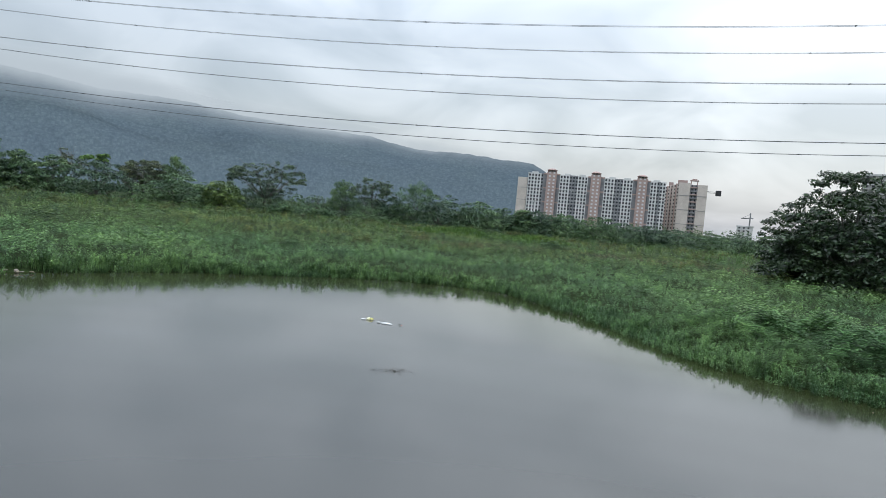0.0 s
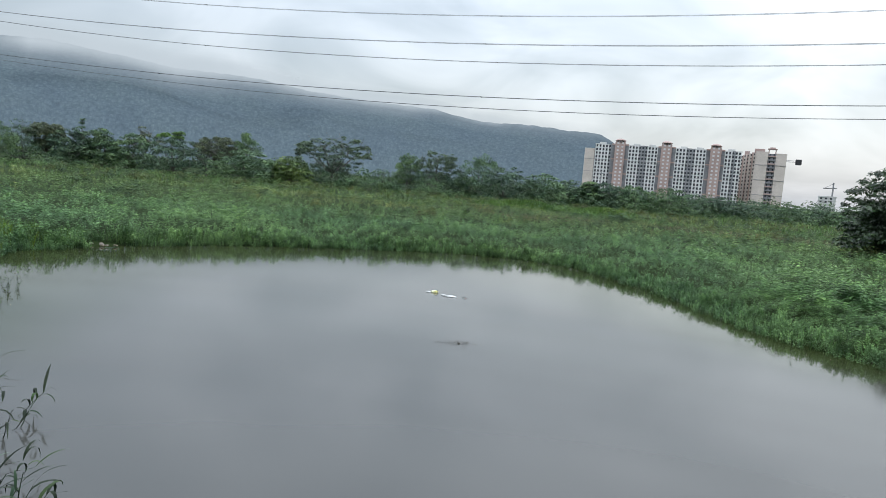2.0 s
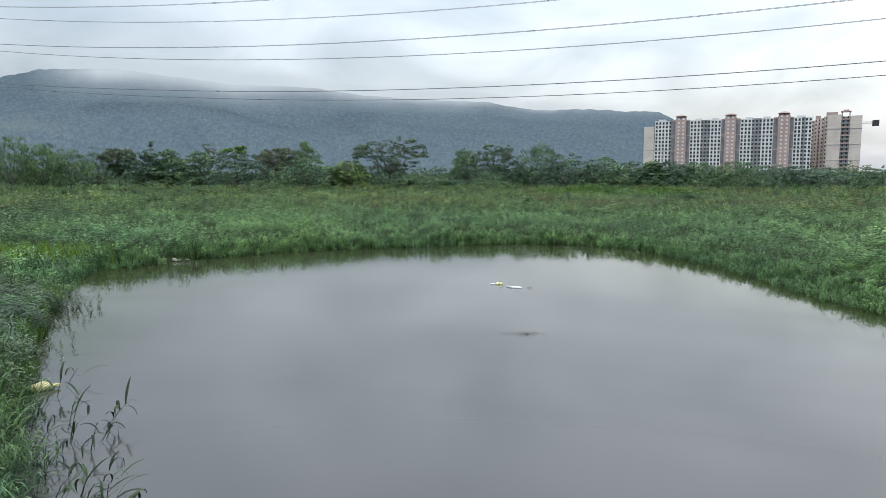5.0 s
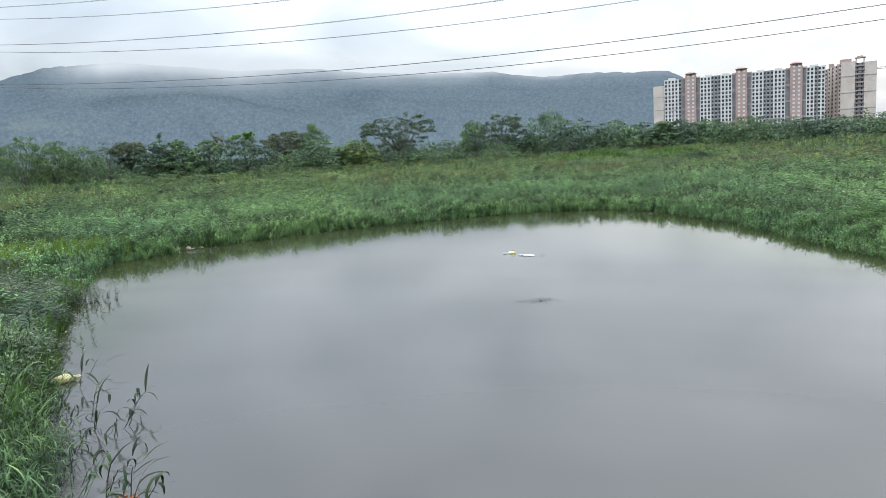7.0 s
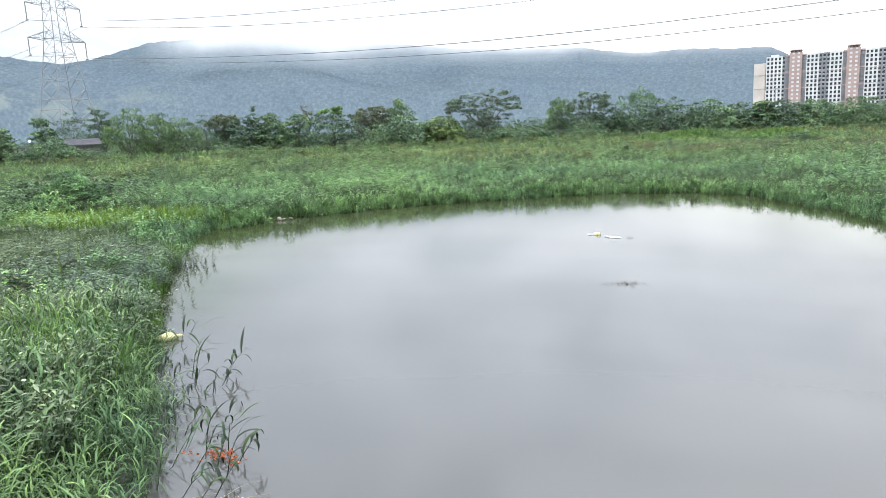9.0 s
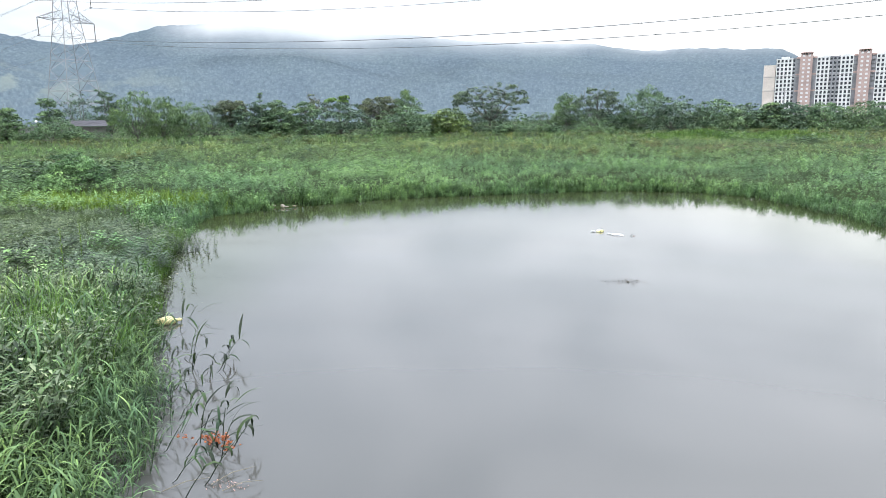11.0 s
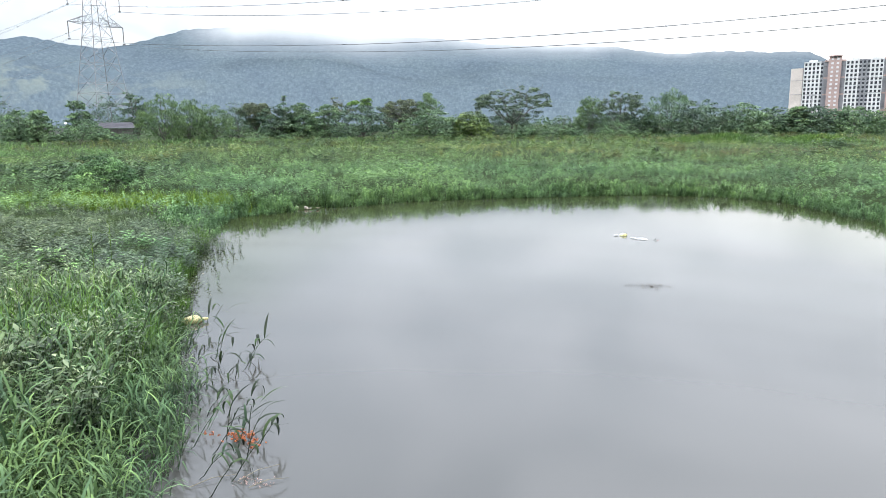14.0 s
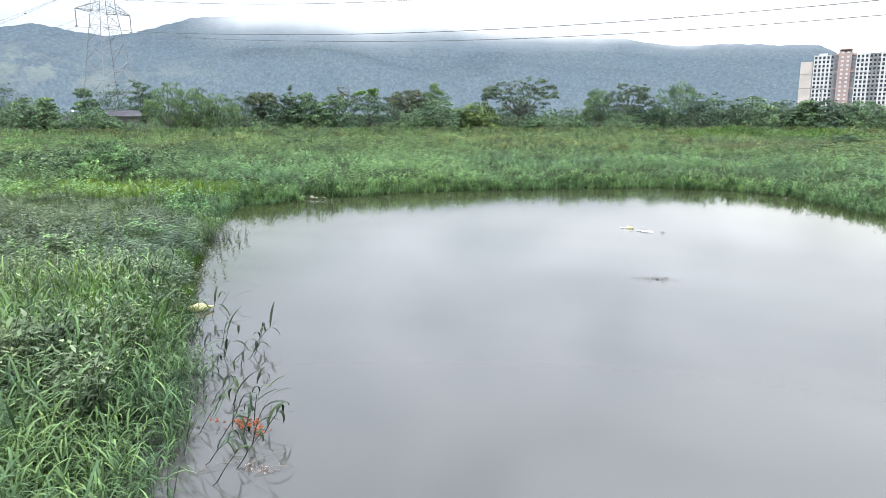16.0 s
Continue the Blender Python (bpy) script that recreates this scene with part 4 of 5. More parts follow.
def crown_mesh(r, sprays, leaves, size, mat, droop=0.0):
    """Leaves over the tops and sides of the sprays; the mark tells one spray from the next."""
    rad = np.array([b[3] for b in sprays])
    pick = r.choice(len(sprays), leaves, p=rad**2 / (rad**2).sum())
    n = r.normal(0, 1, (leaves, 3))
    n /= np.linalg.norm(n, axis=1)[:, None]
    n[:, 2] = np.where(n[:, 2] < -0.25, -n[:, 2], n[:, 2])
    p = np.array([b[:3] for b in sprays])[pick] + n * rad[pick][:, None] * r.uniform(0.5, 1.05, leaves)[:, None] * np.array([1.15, 1.15, 0.6 + 0.5 * droop])
    face = n * 0.7 + r.normal(0, 0.4, (leaves, 3)) + np.array([0, 0, 0.65])
    face /= np.linalg.norm(face, axis=1)[:, None]
    a = np.cross(face, r.normal(0, 1, (leaves, 3)))
    a[:, 2] -= (droop + 0.15) * np.linalg.norm(a, axis=1)
    a /= np.linalg.norm(a, axis=1)[:, None]
    b = np.cross(face, a)
    s = size * r.uniform(0.6, 1.3, leaves)[:, None]
    narrow = 0.45 - 0.2 * droop
    verts = np.stack([p - a * s, p - b * s * narrow + face * s * 0.12, p + a * s, p + b * s * narrow + face * s * 0.12], 1).reshape(-1, 3)
    quads = np.arange(leaves * 4).reshape(-1, 4)
    me = quads_mesh("crown", verts, quads, mat)
    tone = r.uniform(0, 1, len(sprays))[pick]
    mark = np.repeat(np.stack([tone, np.full(leaves, 0.72)], -1), 4, 0)
    me.uv_layers.new(name="UVMap").data.foreach_set("uv", mark.astype(np.float32).ravel())
    return me


def build_tree(kind, mat, h, w, leaves, size, label, seed, group="", name="tree", extra=None):
    r = np.random.default_rng(seed)
    ob = thing(name, label, name.replace("_", " "), None, group)
    lobes = crown_lobes(r, kind, h, w)
    bm = bmesh.new()
    fork = h * (0.3 if kind in ("umbrella", "bare") else 0.12)
    girth = max(0.05, h * 0.026)
    tube(bm, [(0, 0, -0.4), (0.03 * h * 0.3, 0, fork * 0.5), (0.02 * h, 0.01 * h, fork)], [girth * 1.3, girth, girth * 0.8], 7)
    for x, y, z, rad, flat in lobes:
        end = Vector((x, y, z))
        mid = Vector((0.02 * h, 0.01 * h, fork)).lerp(end, 0.5) + Vector((0, 0, -0.04 * h))
        tube(bm, [(0.02 * h, 0.01 * h, fork * 0.94), mid, end], [girth * 0.55, girth * 0.36, girth * 0.16], 5)
        twigs = {"bare": 7, "spreading": 0}.get(kind, 2)
        for k in range(twigs):
            n = Vector((r.normal(), r.normal(), r.uniform(0.1, 1.3))).normalized()
            tube(bm, [end, end + n * rad * 0.6, end + n * rad * 1.15 + Vector((0, 0, 0.05 * rad))], [girth * 0.16, girth * 0.1, girth * 0.05], 4)
    part("trunk", bm, MAT_BARK, ob)
    spray = 0.42 if name == "bush" else 0.62
    if kind == "spreading":
        sprays = crown_sprays(r, lobes, leaves // 52, 0.32, 0.6)
    else:
        sprays = crown_sprays(r, lobes, max(24, leaves // 52), spray * 0.8 * min(1, w / 7), spray * 1.45 * min(1, w / 7))
    # shaded foliage inside the crown
    sprays += [(x, y, z, rad * 0.62) for x, y, z, rad, flat in lobes if kind not in ("bare", "umbrella")]
    crown = new("crown", crown_mesh(r, sprays, leaves, size, mat, 0.9 if kind == "willow" else 0.1))
    crown.parent = ob
    if extra:
        top = sorted(sprays, key=lambda b: -b[2])[:6]
        c2 = new("creeper", crown_mesh(r, [(b[0], b[1], b[2] + 0.25, b[3] * 1.25) for b in top], leaves // 7, size, extra, 0.1))
        c2.parent = ob
        tagged(c2, "bright green creeper over the crown")
    return ob


# bearing, distance, top's elevation, width, kind, material, label
KINDS = {
    "R": ("round", MAT_LEAF_DARK, "dark green round-crowned tree at the field's edge"),
    "C": ("round", MAT_LEAF_DARK, "dark round tree topped by a bright green creeper"),
    "M": ("round", MAT_LEAF_MID, "mid-green bushy tree at the field's edge"),
    "U": ("umbrella", MAT_LEAF_OPEN, "tall tree with a wide open grey-green crown"),
    "W": ("willow", MAT_LEAF_LIGHT, "light green tree with drooping feathery boughs"),
    "V": ("willow", MAT_LEAF_MID, "tall green tree with drooping layered boughs"),
    "P": ("pointed", MAT_LEAF_DARK, "dark pointed tree in the tree row"),
    "B": ("bush", MAT_LEAF_MID, "low green bush before the tree row"),
    "Y": ("round", MAT_LEAF_YELLOW, "yellowish-green bushy tree in the tree row"),
    "D": ("umbrella", MAT_LEAF_BROWN, "olive-brown thin-crowned tree in the tree row"),
    "T": ("bare", MAT_LEAF_BROWN, "brownish half-bare tree with twigs showing"),
}
WEST_TREES = [
    (-55.0, 215, 2.80, 13.9, "R"), (-53.5, 150, 1.64, 9.0, "M"), (-52.4, 152, 1.6, 5.0, "M"), (-49.8, 170, 2.37, 5.2, "M"),
    (-47.7, 176, 2.85, 8.4, "R"), (-45.9, 185, 3.13, 7.0, "R"), (-49.7, 145, 1.05, 8.0, "B"), (-51.3, 143, 0.15, 3.6, "B"), (-48.9, 150, 0.95, 5.4, "B"), (-47.9, 139, 0.22, 4.4, "B"), (-46.6, 139, 0.12, 4.4, "B"),
    (-43.9, 140, 2.95, 7.2, "W"), (-42.0, 142, 2.41, 7.2, "W"), (-40.2, 143, 2.16, 6.4, "W"), (-38.5, 150, 2.43, 7.2, "R"),
    (-37.0, 152, 2.26, 5.4, "D"), (-34.7, 150, 2.80, 3.8, "P"), (-35.1, 148, 2.1, 6.8, "R"),
]
MIDDLE_TREES = [
    (-33.3, 148, 2.18, 5.8, "M"), (-31.3, 146, 2.09, 7.5, "M"), (-30.5, 152, 2.75, 7.0, "T"), (-28.3, 140, 2.40, 9.3, "C"),
    (-36.7, 137, -0.1, 3.2, "B"), (-34.7, 137, -0.15, 2.8, "B"), (-25.9, 148, 2.15, 6.4, "T"), (-25.1, 152, 2.57, 8.0, "D"),
    (-22.9, 154, 2.88, 5.8, "W"), (-22.8, 140, 1.64, 11.1, "M"), (-19.3, 138, 1.61, 6.5, "Y"), (-20.9, 146, 1.11, 5.8, "R"),
    (-17.3, 143, 1.41, 6.0, "R"), (-15.9, 147, 3.50, 12.8, "U"), (-15.4, 149, 1.62, 8.0, "R"), (-14.3, 136, 0.3, 4.6, "B"), (-12.8, 135, 0.42, 5.0, "B"), (-11.4, 136, 0.22, 4.4, "B"),
    (-11.8, 150, 1.13, 6.0, "R"),
]
SOUTH_TREES = [
    (-9.6, 150, 2.50, 5.4, "W"), (-9.6, 147, 1.37, 6.4, "R"), (-7.2, 150, 2.98, 9.2, "U"), (-7.4, 138, 0.99, 6.6, "B"),
    (-5.4, 148, 1.27, 7.4, "R"), (-7.6, 152, 1.7, 7.0, "R"), (-3.5, 147, 2.77, 8.6, "V"), (-1.4, 143, 2.03, 10.7, "R"),
    (2.0, 146, 1.75, 9.0, "M"), (0.8, 149, 1.56, 6.2, "R"), (4.1, 150, 1.50, 6.9, "R"), (5.5, 150, 1.35, 5.6, "M"),
    (7.2, 149, 1.35, 7.8, "R"), (9.4, 149, 1.32, 8.4, "M"),
]
EAST_TREES = [
    (11.9, 150, 1.35, 9, "M"), (13.9, 158, 1.0, 9, "R"), (15.9, 160, 0.9, 9, "R"),
    (18.0, 168, 0.85, 10, "R"), (20.4, 180, 0.85, 10, "M"), (22.6, 190, 0.9, 10, "R"), (25.0, 190, 1.0, 11, "M"),
    (28.0, 190, 1.2, 12, "R"),
]


def plant_trees():
    made = {}
    for n, (az, r, el, w, key) in enumerate(WEST_TREES + MIDDLE_TREES + SOUTH_TREES + EAST_TREES):
        x, y = r * math.sin(radians(az)), r * math.cos(radians(az))
        z = float(height(np.array([x]), np.array([y]))[0])
        h = max(1.5, 3.0 + r * math.tan(radians(el)) - z)
        w = w * 1.3
        kind, mat, label = KINDS[key]
        variant = (key, n % 2, round(2.5 * h / w))
        if variant not in made:
            bright = MAT_LEAF_BRIGHT if key == "C" else None
            full = {"bush": 3200, "bare": 1500, "umbrella": 10500, "pointed": 3600}[kind] if kind in ("bush", "bare", "umbrella", "pointed") else 6500
            ob = build_tree(kind, mat, h, w, full, {"bush": 0.17, "umbrella": 0.2}.get(kind, 0.235), label, 100 + n, "tree row", "bush" if kind == "bush" else "tree", bright)
            ob.matrix_world = pose(x, y, z, 0, 0, (n * 77) % 360)
            made[variant] = (ob, h, w)
        else:
            first, h0, w0 = made[variant]
            copy_thing(first, pose(x, y, z, 0, 0, (n * 77) % 360) @ Matrix.Diagonal((w / w0, w / w0, h / h0, 1)))
    # the dark tree on the right bank and its lower neighbour
    for az, r, h, w, leaves, seed in ((30.4, 58, 8.8, 14.2, 30000, 5), (28.3, 60, 5.4, 7.6, 12000, 6), (26.9, 61, 3.6, 5.4, 6000, 7), (34.5, 52, 7.0, 9.0, 8000, 8)):
        x, y = r * math.sin(radians(az)), r * math.cos(radians(az))
        ob = build_tree("spreading", MAT_LEAF_GLOSSY, h, w, leaves, 0.17, "big dark glossy-leaved tree standing in the weeds", seed, "", "tree")
        ob.matrix_world = pose(x, y, float(height(np.array([x]), np.array([y]))[0]), 0, 0, seed * 50)
    # grey-green bush among the weeds
    b = build_tree("bush", MAT_WEED, 1.8, 3.0, 8000, 0.06, "rounded grey-green bush among the weeds", 41, "", "bush")
    b.matrix_world = pose(-26.6, 24.0, float(height(np.array([-26.6]), np.array([24.0]))[0]))


def far_woods():
    r = np.random.default_rng(3)
    blobs = []
    for az in np.arange(-62, 36, 0.55):
        rad = r.uniform(230, 330)
        x, y = rad * math.sin(radians(az)), rad * math.cos(radians(az))
        z = float(height(np.array([x]), np.array([y]))[0])
        s = r.uniform(2.5, 4.2)
        for k in range(3):
            blobs.append((x + r.uniform(-3, 3), y + r.uniform(-3, 3), z + r.uniform(0.5, 4.0), s))
    v, q = crown_leaves(r, blobs, 14000, 0.5)
    tagged(new("far_woods", quads_mesh("far_woods", v, q, MAT_SCRUB)), "scrub and small trees far behind the tree row", "woods", kind="stuff")


def undergrowth():
    """Scrub filling the gaps at the foot of the tree row."""
    r = np.random.default_rng(8)
    blobs = []
    for az in np.arange(-58, 36, 0.42):
        rad = 143 + r.uniform(-5, 8) + 30 * float(smooth(10, 24, az)) + 15 * float(smooth(-42, -52, az))
        x, y = rad * math.sin(radians(az)), rad * math.cos(radians(az))
        z = float(height(np.array([x]), np.array([y]))[0])
        s = r.uniform(0.9, 1.7)
        for k in range(2):
            blobs.append((x + r.uniform(-1.2, 1.2), y + r.uniform(-1, 1), z + r.uniform(0.2, 1.3), s))
    v, q = crown_leaves(r, blobs[::2], 9000, 0.22)
    tagged(new("undergrowth", quads_mesh("undergrowth", v, q, MAT_SCRUB)), "green scrub at the foot of the tree row", "scrub", kind="stuff")


sow_weeds()
sow_field()
sow_clumps()
undergrowth()
sow_grass()
plant_trees()
far_woods()


# ---- the power line ----
PYLON = Vector((-195 * math.sin(0.8370818), 195 * math.cos(0.8370818), 0))
LINE_TURN = -0.1916558
ALONG = Vector((math.cos(LINE_TURN), math.sin(LINE_TURN), 0))
ACROSS = Vector((-ALONG.y, ALONG.x, 0))
ARMS, DROP = (7.1, 6.7, 6.6), 4.05
LEVELS = (25.65, 33.69, 40.95)


def half_width(z):
    return float(np.interp(z, [0, 12, 31, 46, 53], [5.6, 4.2, 2.0, 1.45, 0.25]))


def build_pylon():
    foot = float(height(np.array([PYLON.x]), np.array([PYLON.y]))[0])
    ob = thing("transmission_tower", "tall grey steel lattice tower carrying six power lines", "pylon", pose(PYLON.x, PYLON.y, 0, 0, 0, math.degrees(LINE_TURN)))
    corner = lambda z, k: Vector(((1, 1, -1, -1)[k] * half_width(z), (1, -1, -1, 1)[k] * half_width(z), z))
    rungs = [foot, 7, 13, 18, 22.5, 26.5, 30, 33.5, 37, 40.5, 44, 47.5, 50.5, 53]
    for k in range(4):
        bm = bmesh.new()
        tube(bm, [corner(z, k) for z in rungs], [0.095] * len(rungs), 4)
        part("leg", bm, MAT_STEEL, ob)
    for k in range(4):
        bm, n = bmesh.new(), (k + 1) % 4
        for a, b in zip(rungs, rungs[1:]):
            beam(bm, corner(a, k), corner(b, n), 0.07)
            beam(bm, corner(a, n), corner(b, k), 0.07)
            if b in (13, 26.5, 30, 37, 44, 50.5):
                beam(bm, corner(b, k), corner(b, n), 0.07)
            if b <= 22.5:
                m1, m2 = (corner(a, k) + corner(b, n)) / 2, corner((a + b) / 2, k)
                beam(bm, m1, m2, 0.06)
                beam(bm, m1, corner((a + b) / 2, n), 0.07)
        part("bracing", bm, MAT_STEEL, ob)
    for z, reach in zip(LEVELS, ARMS):
        for side in (1, -1):
            bm = bmesh.new()
            low, tip = z + DROP, Vector((0, side * reach, z + DROP + 0.1))
            w, wt = half_width(low), half_width(low + 2.2)
            roots = [Vector((s * w, side * w, low)) for s in (1, -1)] + [Vector((s * wt, side * wt, low + 2.2)) for s in (1, -1)]
            for p in roots:
                beam(bm, p, tip, 0.11)
            for f in (0.3, 0.6):
                q = [p.lerp(tip, f) for p in roots]
                for i, j in ((0, 1), (0, 2), (1, 3), (2, 3)):
                    beam(bm, q[i], q[j], 0.07)
                beam(bm, roots[0].lerp(tip, f - 0.3), q[2], 0.07)
                beam(bm, roots[1].lerp(tip, f - 0.3), q[3], 0.07)
            arm = part("crossarm", bm, MAT_STEEL, ob)
            bm = bmesh.new()
            pts, rad = [], []
            for i in range(25):
                pts.append((0, side * reach, z + DROP + 0.1 - (DROP - 0.2) * i / 24))
                rad.append(0.15 if i % 2 else 0.07)
            tube(bm, pts, rad, 8)
            part("insulator", bm, MAT_PORCELAIN, arm, "brown ribbed insulator string")
            bm = bmesh.new()
            box(bm, -0.5, 0.5, side * reach - 0.12, side * reach + 0.12, z - 0.1, z + 0.15)
            part("clamp", bm, MAT_STEEL, arm)


def build_lines():
    for z, reach, slack in zip(LEVELS, ARMS, (0.68, 0.0, 0.0)):
        for side in (1, -1):
            ob = thing("power_line", "twin-wire sagging power line with small spacers", "power line", group="lines on the tower")

            def at(s, off):
                h = z + slack * float(smooth(0, 80, abs(s))) - 0.1368358 * abs(s) + 0.0004603 * s * s
                p = PYLON + ALONG * s + ACROSS * (side * (6.6 + (reach - 6.6) * float(smooth(60, 0, abs(s)))) + off)
                return (p.x, p.y, h)

            for off in (-0.2, 0.2):
                bm = bmesh.new()
                tube(bm, [at(s, off) for s in np.linspace(-150, 430, 110)], [0.018 if s < -1 else 0.026 for s in np.linspace(-150, 430, 110)], 4)
                part("wire", bm, MAT_WIRE, ob)
            for i in range(-2, 8):
                s = (29.6 if side == 1 else 31.0) + 55.5 * i
                bm = bmesh.new()
                a, b = Vector(at(s, -0.24)), Vector(at(s, 0.24))
                tube(bm, [a, b], [0.075, 0.075], 6)
                part("spacer", bm, MAT_BLACK, ob)


# ---- buildings ----
STOREY = 2.9


def facade(ob, x0, columns, pitch, y, z0, storeys, wide=1.42, tall=1.8, grey=(), recess=()):
    """A front of upright piers and sill bands, with each window set back between them."""
    x1 = x0 + columns * pitch
    pane = quads_box("window", -wide / 2, wide / 2, -0.05, 0.0, 0, tall, MAT_PANE)
    for c in range(columns + 1):
        bm = bmesh.new()
        cx = x0 + c * pitch
        half = (pitch - wide) / 2
        box(bm, max(x0, cx - half), min(x1, cx + half), y - 0.34, y, z0, z0 + storeys * STOREY + 0.5)
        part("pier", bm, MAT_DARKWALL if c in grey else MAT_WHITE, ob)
    for s in range(storeys + 1):
        # dark bands across the recess columns, painting in their shade
        for c in recess:
            bm = bmesh.new()
            box(bm, x0 + c * pitch + (pitch - wide) / 2, x0 + (c + 1) * pitch - (pitch - wide) / 2, y - 0.3, y - 0.22, z0 + s * STOREY - 0.2, z0 + s * STOREY + 0.55)
            part("recess_band", bm, MAT_DARKWALL, ob)
        bm = bmesh.new()
        top = z0 + s * STOREY + (STOREY - tall - 0.35 if s < storeys else 0.5)
        box(bm, x0, x1, y - 0.22, y, z0 + s * STOREY - 0.35, top)
        part("sill_band", bm, MAT_WHITE if s == storeys else MAT_SPANDREL, ob)
    for s in range(storeys):
        for c in range(columns):
            share("window", pane, pose(x0 + (c + 0.5) * pitch, y - 0.08, z0 + s * STOREY + STOREY - tall - 0.35), ob)


def quads_box(name, x0, x1, y0, y1, z0, z1, mat):
    bm = bmesh.new()
    box(bm, x0, x1, y0, y1, z0, z1)
    me = bpy.data.meshes.new(name)
    bm.to_mesh(me)
    bm.free()
    me.materials.append(mat)
    return me


def stair_tower(ob, x0, width, y, z0, storeys, mat=None):
    top = z0 + storeys * STOREY
    bm = bmesh.new()
    box(bm, x0, x0 + width, y - 1.6, y + 5, z0, top + 2.0)
    tower = part("stair_tower", bm, mat or MAT_PINK, ob, "dusty pink stair tower")
    cx, cy, r = x0 + width / 2, y + 1.7, width / 2
    bm = bmesh.new()
    tube(bm, [(cx, cy, top + 1.9), (cx, cy, top + 3.5)], [r * 0.62, r * 0.62], 12)
    part("roof_pavilion", bm, MAT_DARKWALL, tower)
    for k in range(10):
        a = k * math.tau / 10
        bm = bmesh.new()
        tube(bm, [(cx + math.cos(a) * r * 0.86, cy + math.sin(a) * r * 0.86, top + 1.9), (cx + math.cos(a) * r * 0.86, cy + math.sin(a) * r * 0.86, top + 3.6)], [0.32, 0.32], 6)
        part("column", bm, MAT_PINK, tower)
    bm = bmesh.new()
    tube(bm, [(cx, cy, top + 3.5), (cx, cy, top + 3.9), (cx, cy, top + 4.0), (cx, cy, top + 4.8), (cx, cy, top + 5.3)], [r * 1.05, r * 1.08, r * 0.95, r * 0.7, r * 0.25], 14)
    part("roof", bm, MAT_PINK, tower)
    sill = quads_box("window", -0.75, 0.75, -0.12, 0.0, 0, 1.3, MAT_WHITE)
    for s in range(storeys + 1):
        for cx in (0.3, 0.72):
            share("window", sill, pose(x0 + width * cx, y - 1.6, z0 + s * STOREY + 0.9), tower)


def build_block_long():
    ob = thing("apartment_building", "long white and pink sixteen-storey apartment block with dark windows", "apartment building", pose(56.3, 566, 0, 0, 0, -11.0))
    z0, storeys, y = 1.7, 16, 0.0
    top = z0 + storeys * STOREY
    bm = bmesh.new()
    box(bm, 0, 110.6, y, y + 14, z0 - 4, top)
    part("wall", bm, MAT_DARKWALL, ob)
    bm = bmesh.new()
    box(bm, -0.3, 110.9, y + 0.4, y + 14.3, top, top + 0.5)
    part("roof", bm, MAT_CONC, ob)
    bm = bmesh.new()
    box(bm, -8.2, -0.3, y + 0.6, y + 11, z0 - 4, top - 3.6)
    part("end_wing", bm, MAT_BEIGE, ob, "blank beige end wing")
    for z in (z0 + 12, z0 + 24, z0 + 34):
        bm = bmesh.new()
        box(bm, -8.35, -0.2, y + 0.4, y + 0.6, z, z + 0.35)
        part("drip_band", bm, MAT_CONC, ob)
        bm = bmesh.new()
        box(bm, 0.0, 110.6, y - 0.42, y - 0.34, z - 0.2, z + 0.1)
        part("scaffold_walkway", bm, MAT_CONC, ob)
    facade(ob, 0.2, 5, 2.55, y, z0, storeys, grey=(5,), recess=(4,))
    facade(ob, 26.4, 9, 2.5, y, z0, storeys, grey=(4, 5), recess=(3, 4, 5))
    facade(ob, 62.4, 9, 2.5, y, z0, storeys, grey=(4, 5), recess=(3, 4, 5))
    facade(ob, 98.6, 5, 2.38, y, z0, storeys, grey=(3,), recess=(2,))
    for x in (15.6, 51.4, 88.0):
        stair_tower(ob, x, 8.0, y, z0, storeys)
    # set-back bays beside the stair towers, with balcony slabs
    for x0, x1 in ((13.0, 15.6), (23.6, 26.4), (49.0, 51.4), (59.4, 62.4), (85.0, 88.0), (96.0, 98.6)):
        for s in range(storeys + 1):
            bm = bmesh.new()
            box(bm, x0 + 0.05, x1 - 0.05, y - 0.45, y, z0 + s * STOREY - 0.15, z0 + s * STOREY + 0.95)
            part("balcony", bm, MAT_DARKWALL if s % 4 else MAT_PINK, ob)
    for n, x in enumerate((3, 30, 42, 66, 78, 101)):
        bm = bmesh.new()
        box(bm, x, x + 5, y + 2, y + 7, top + 0.5, top + 1.9)
        part("roof_tank_room", bm, MAT_WHITE, ob)


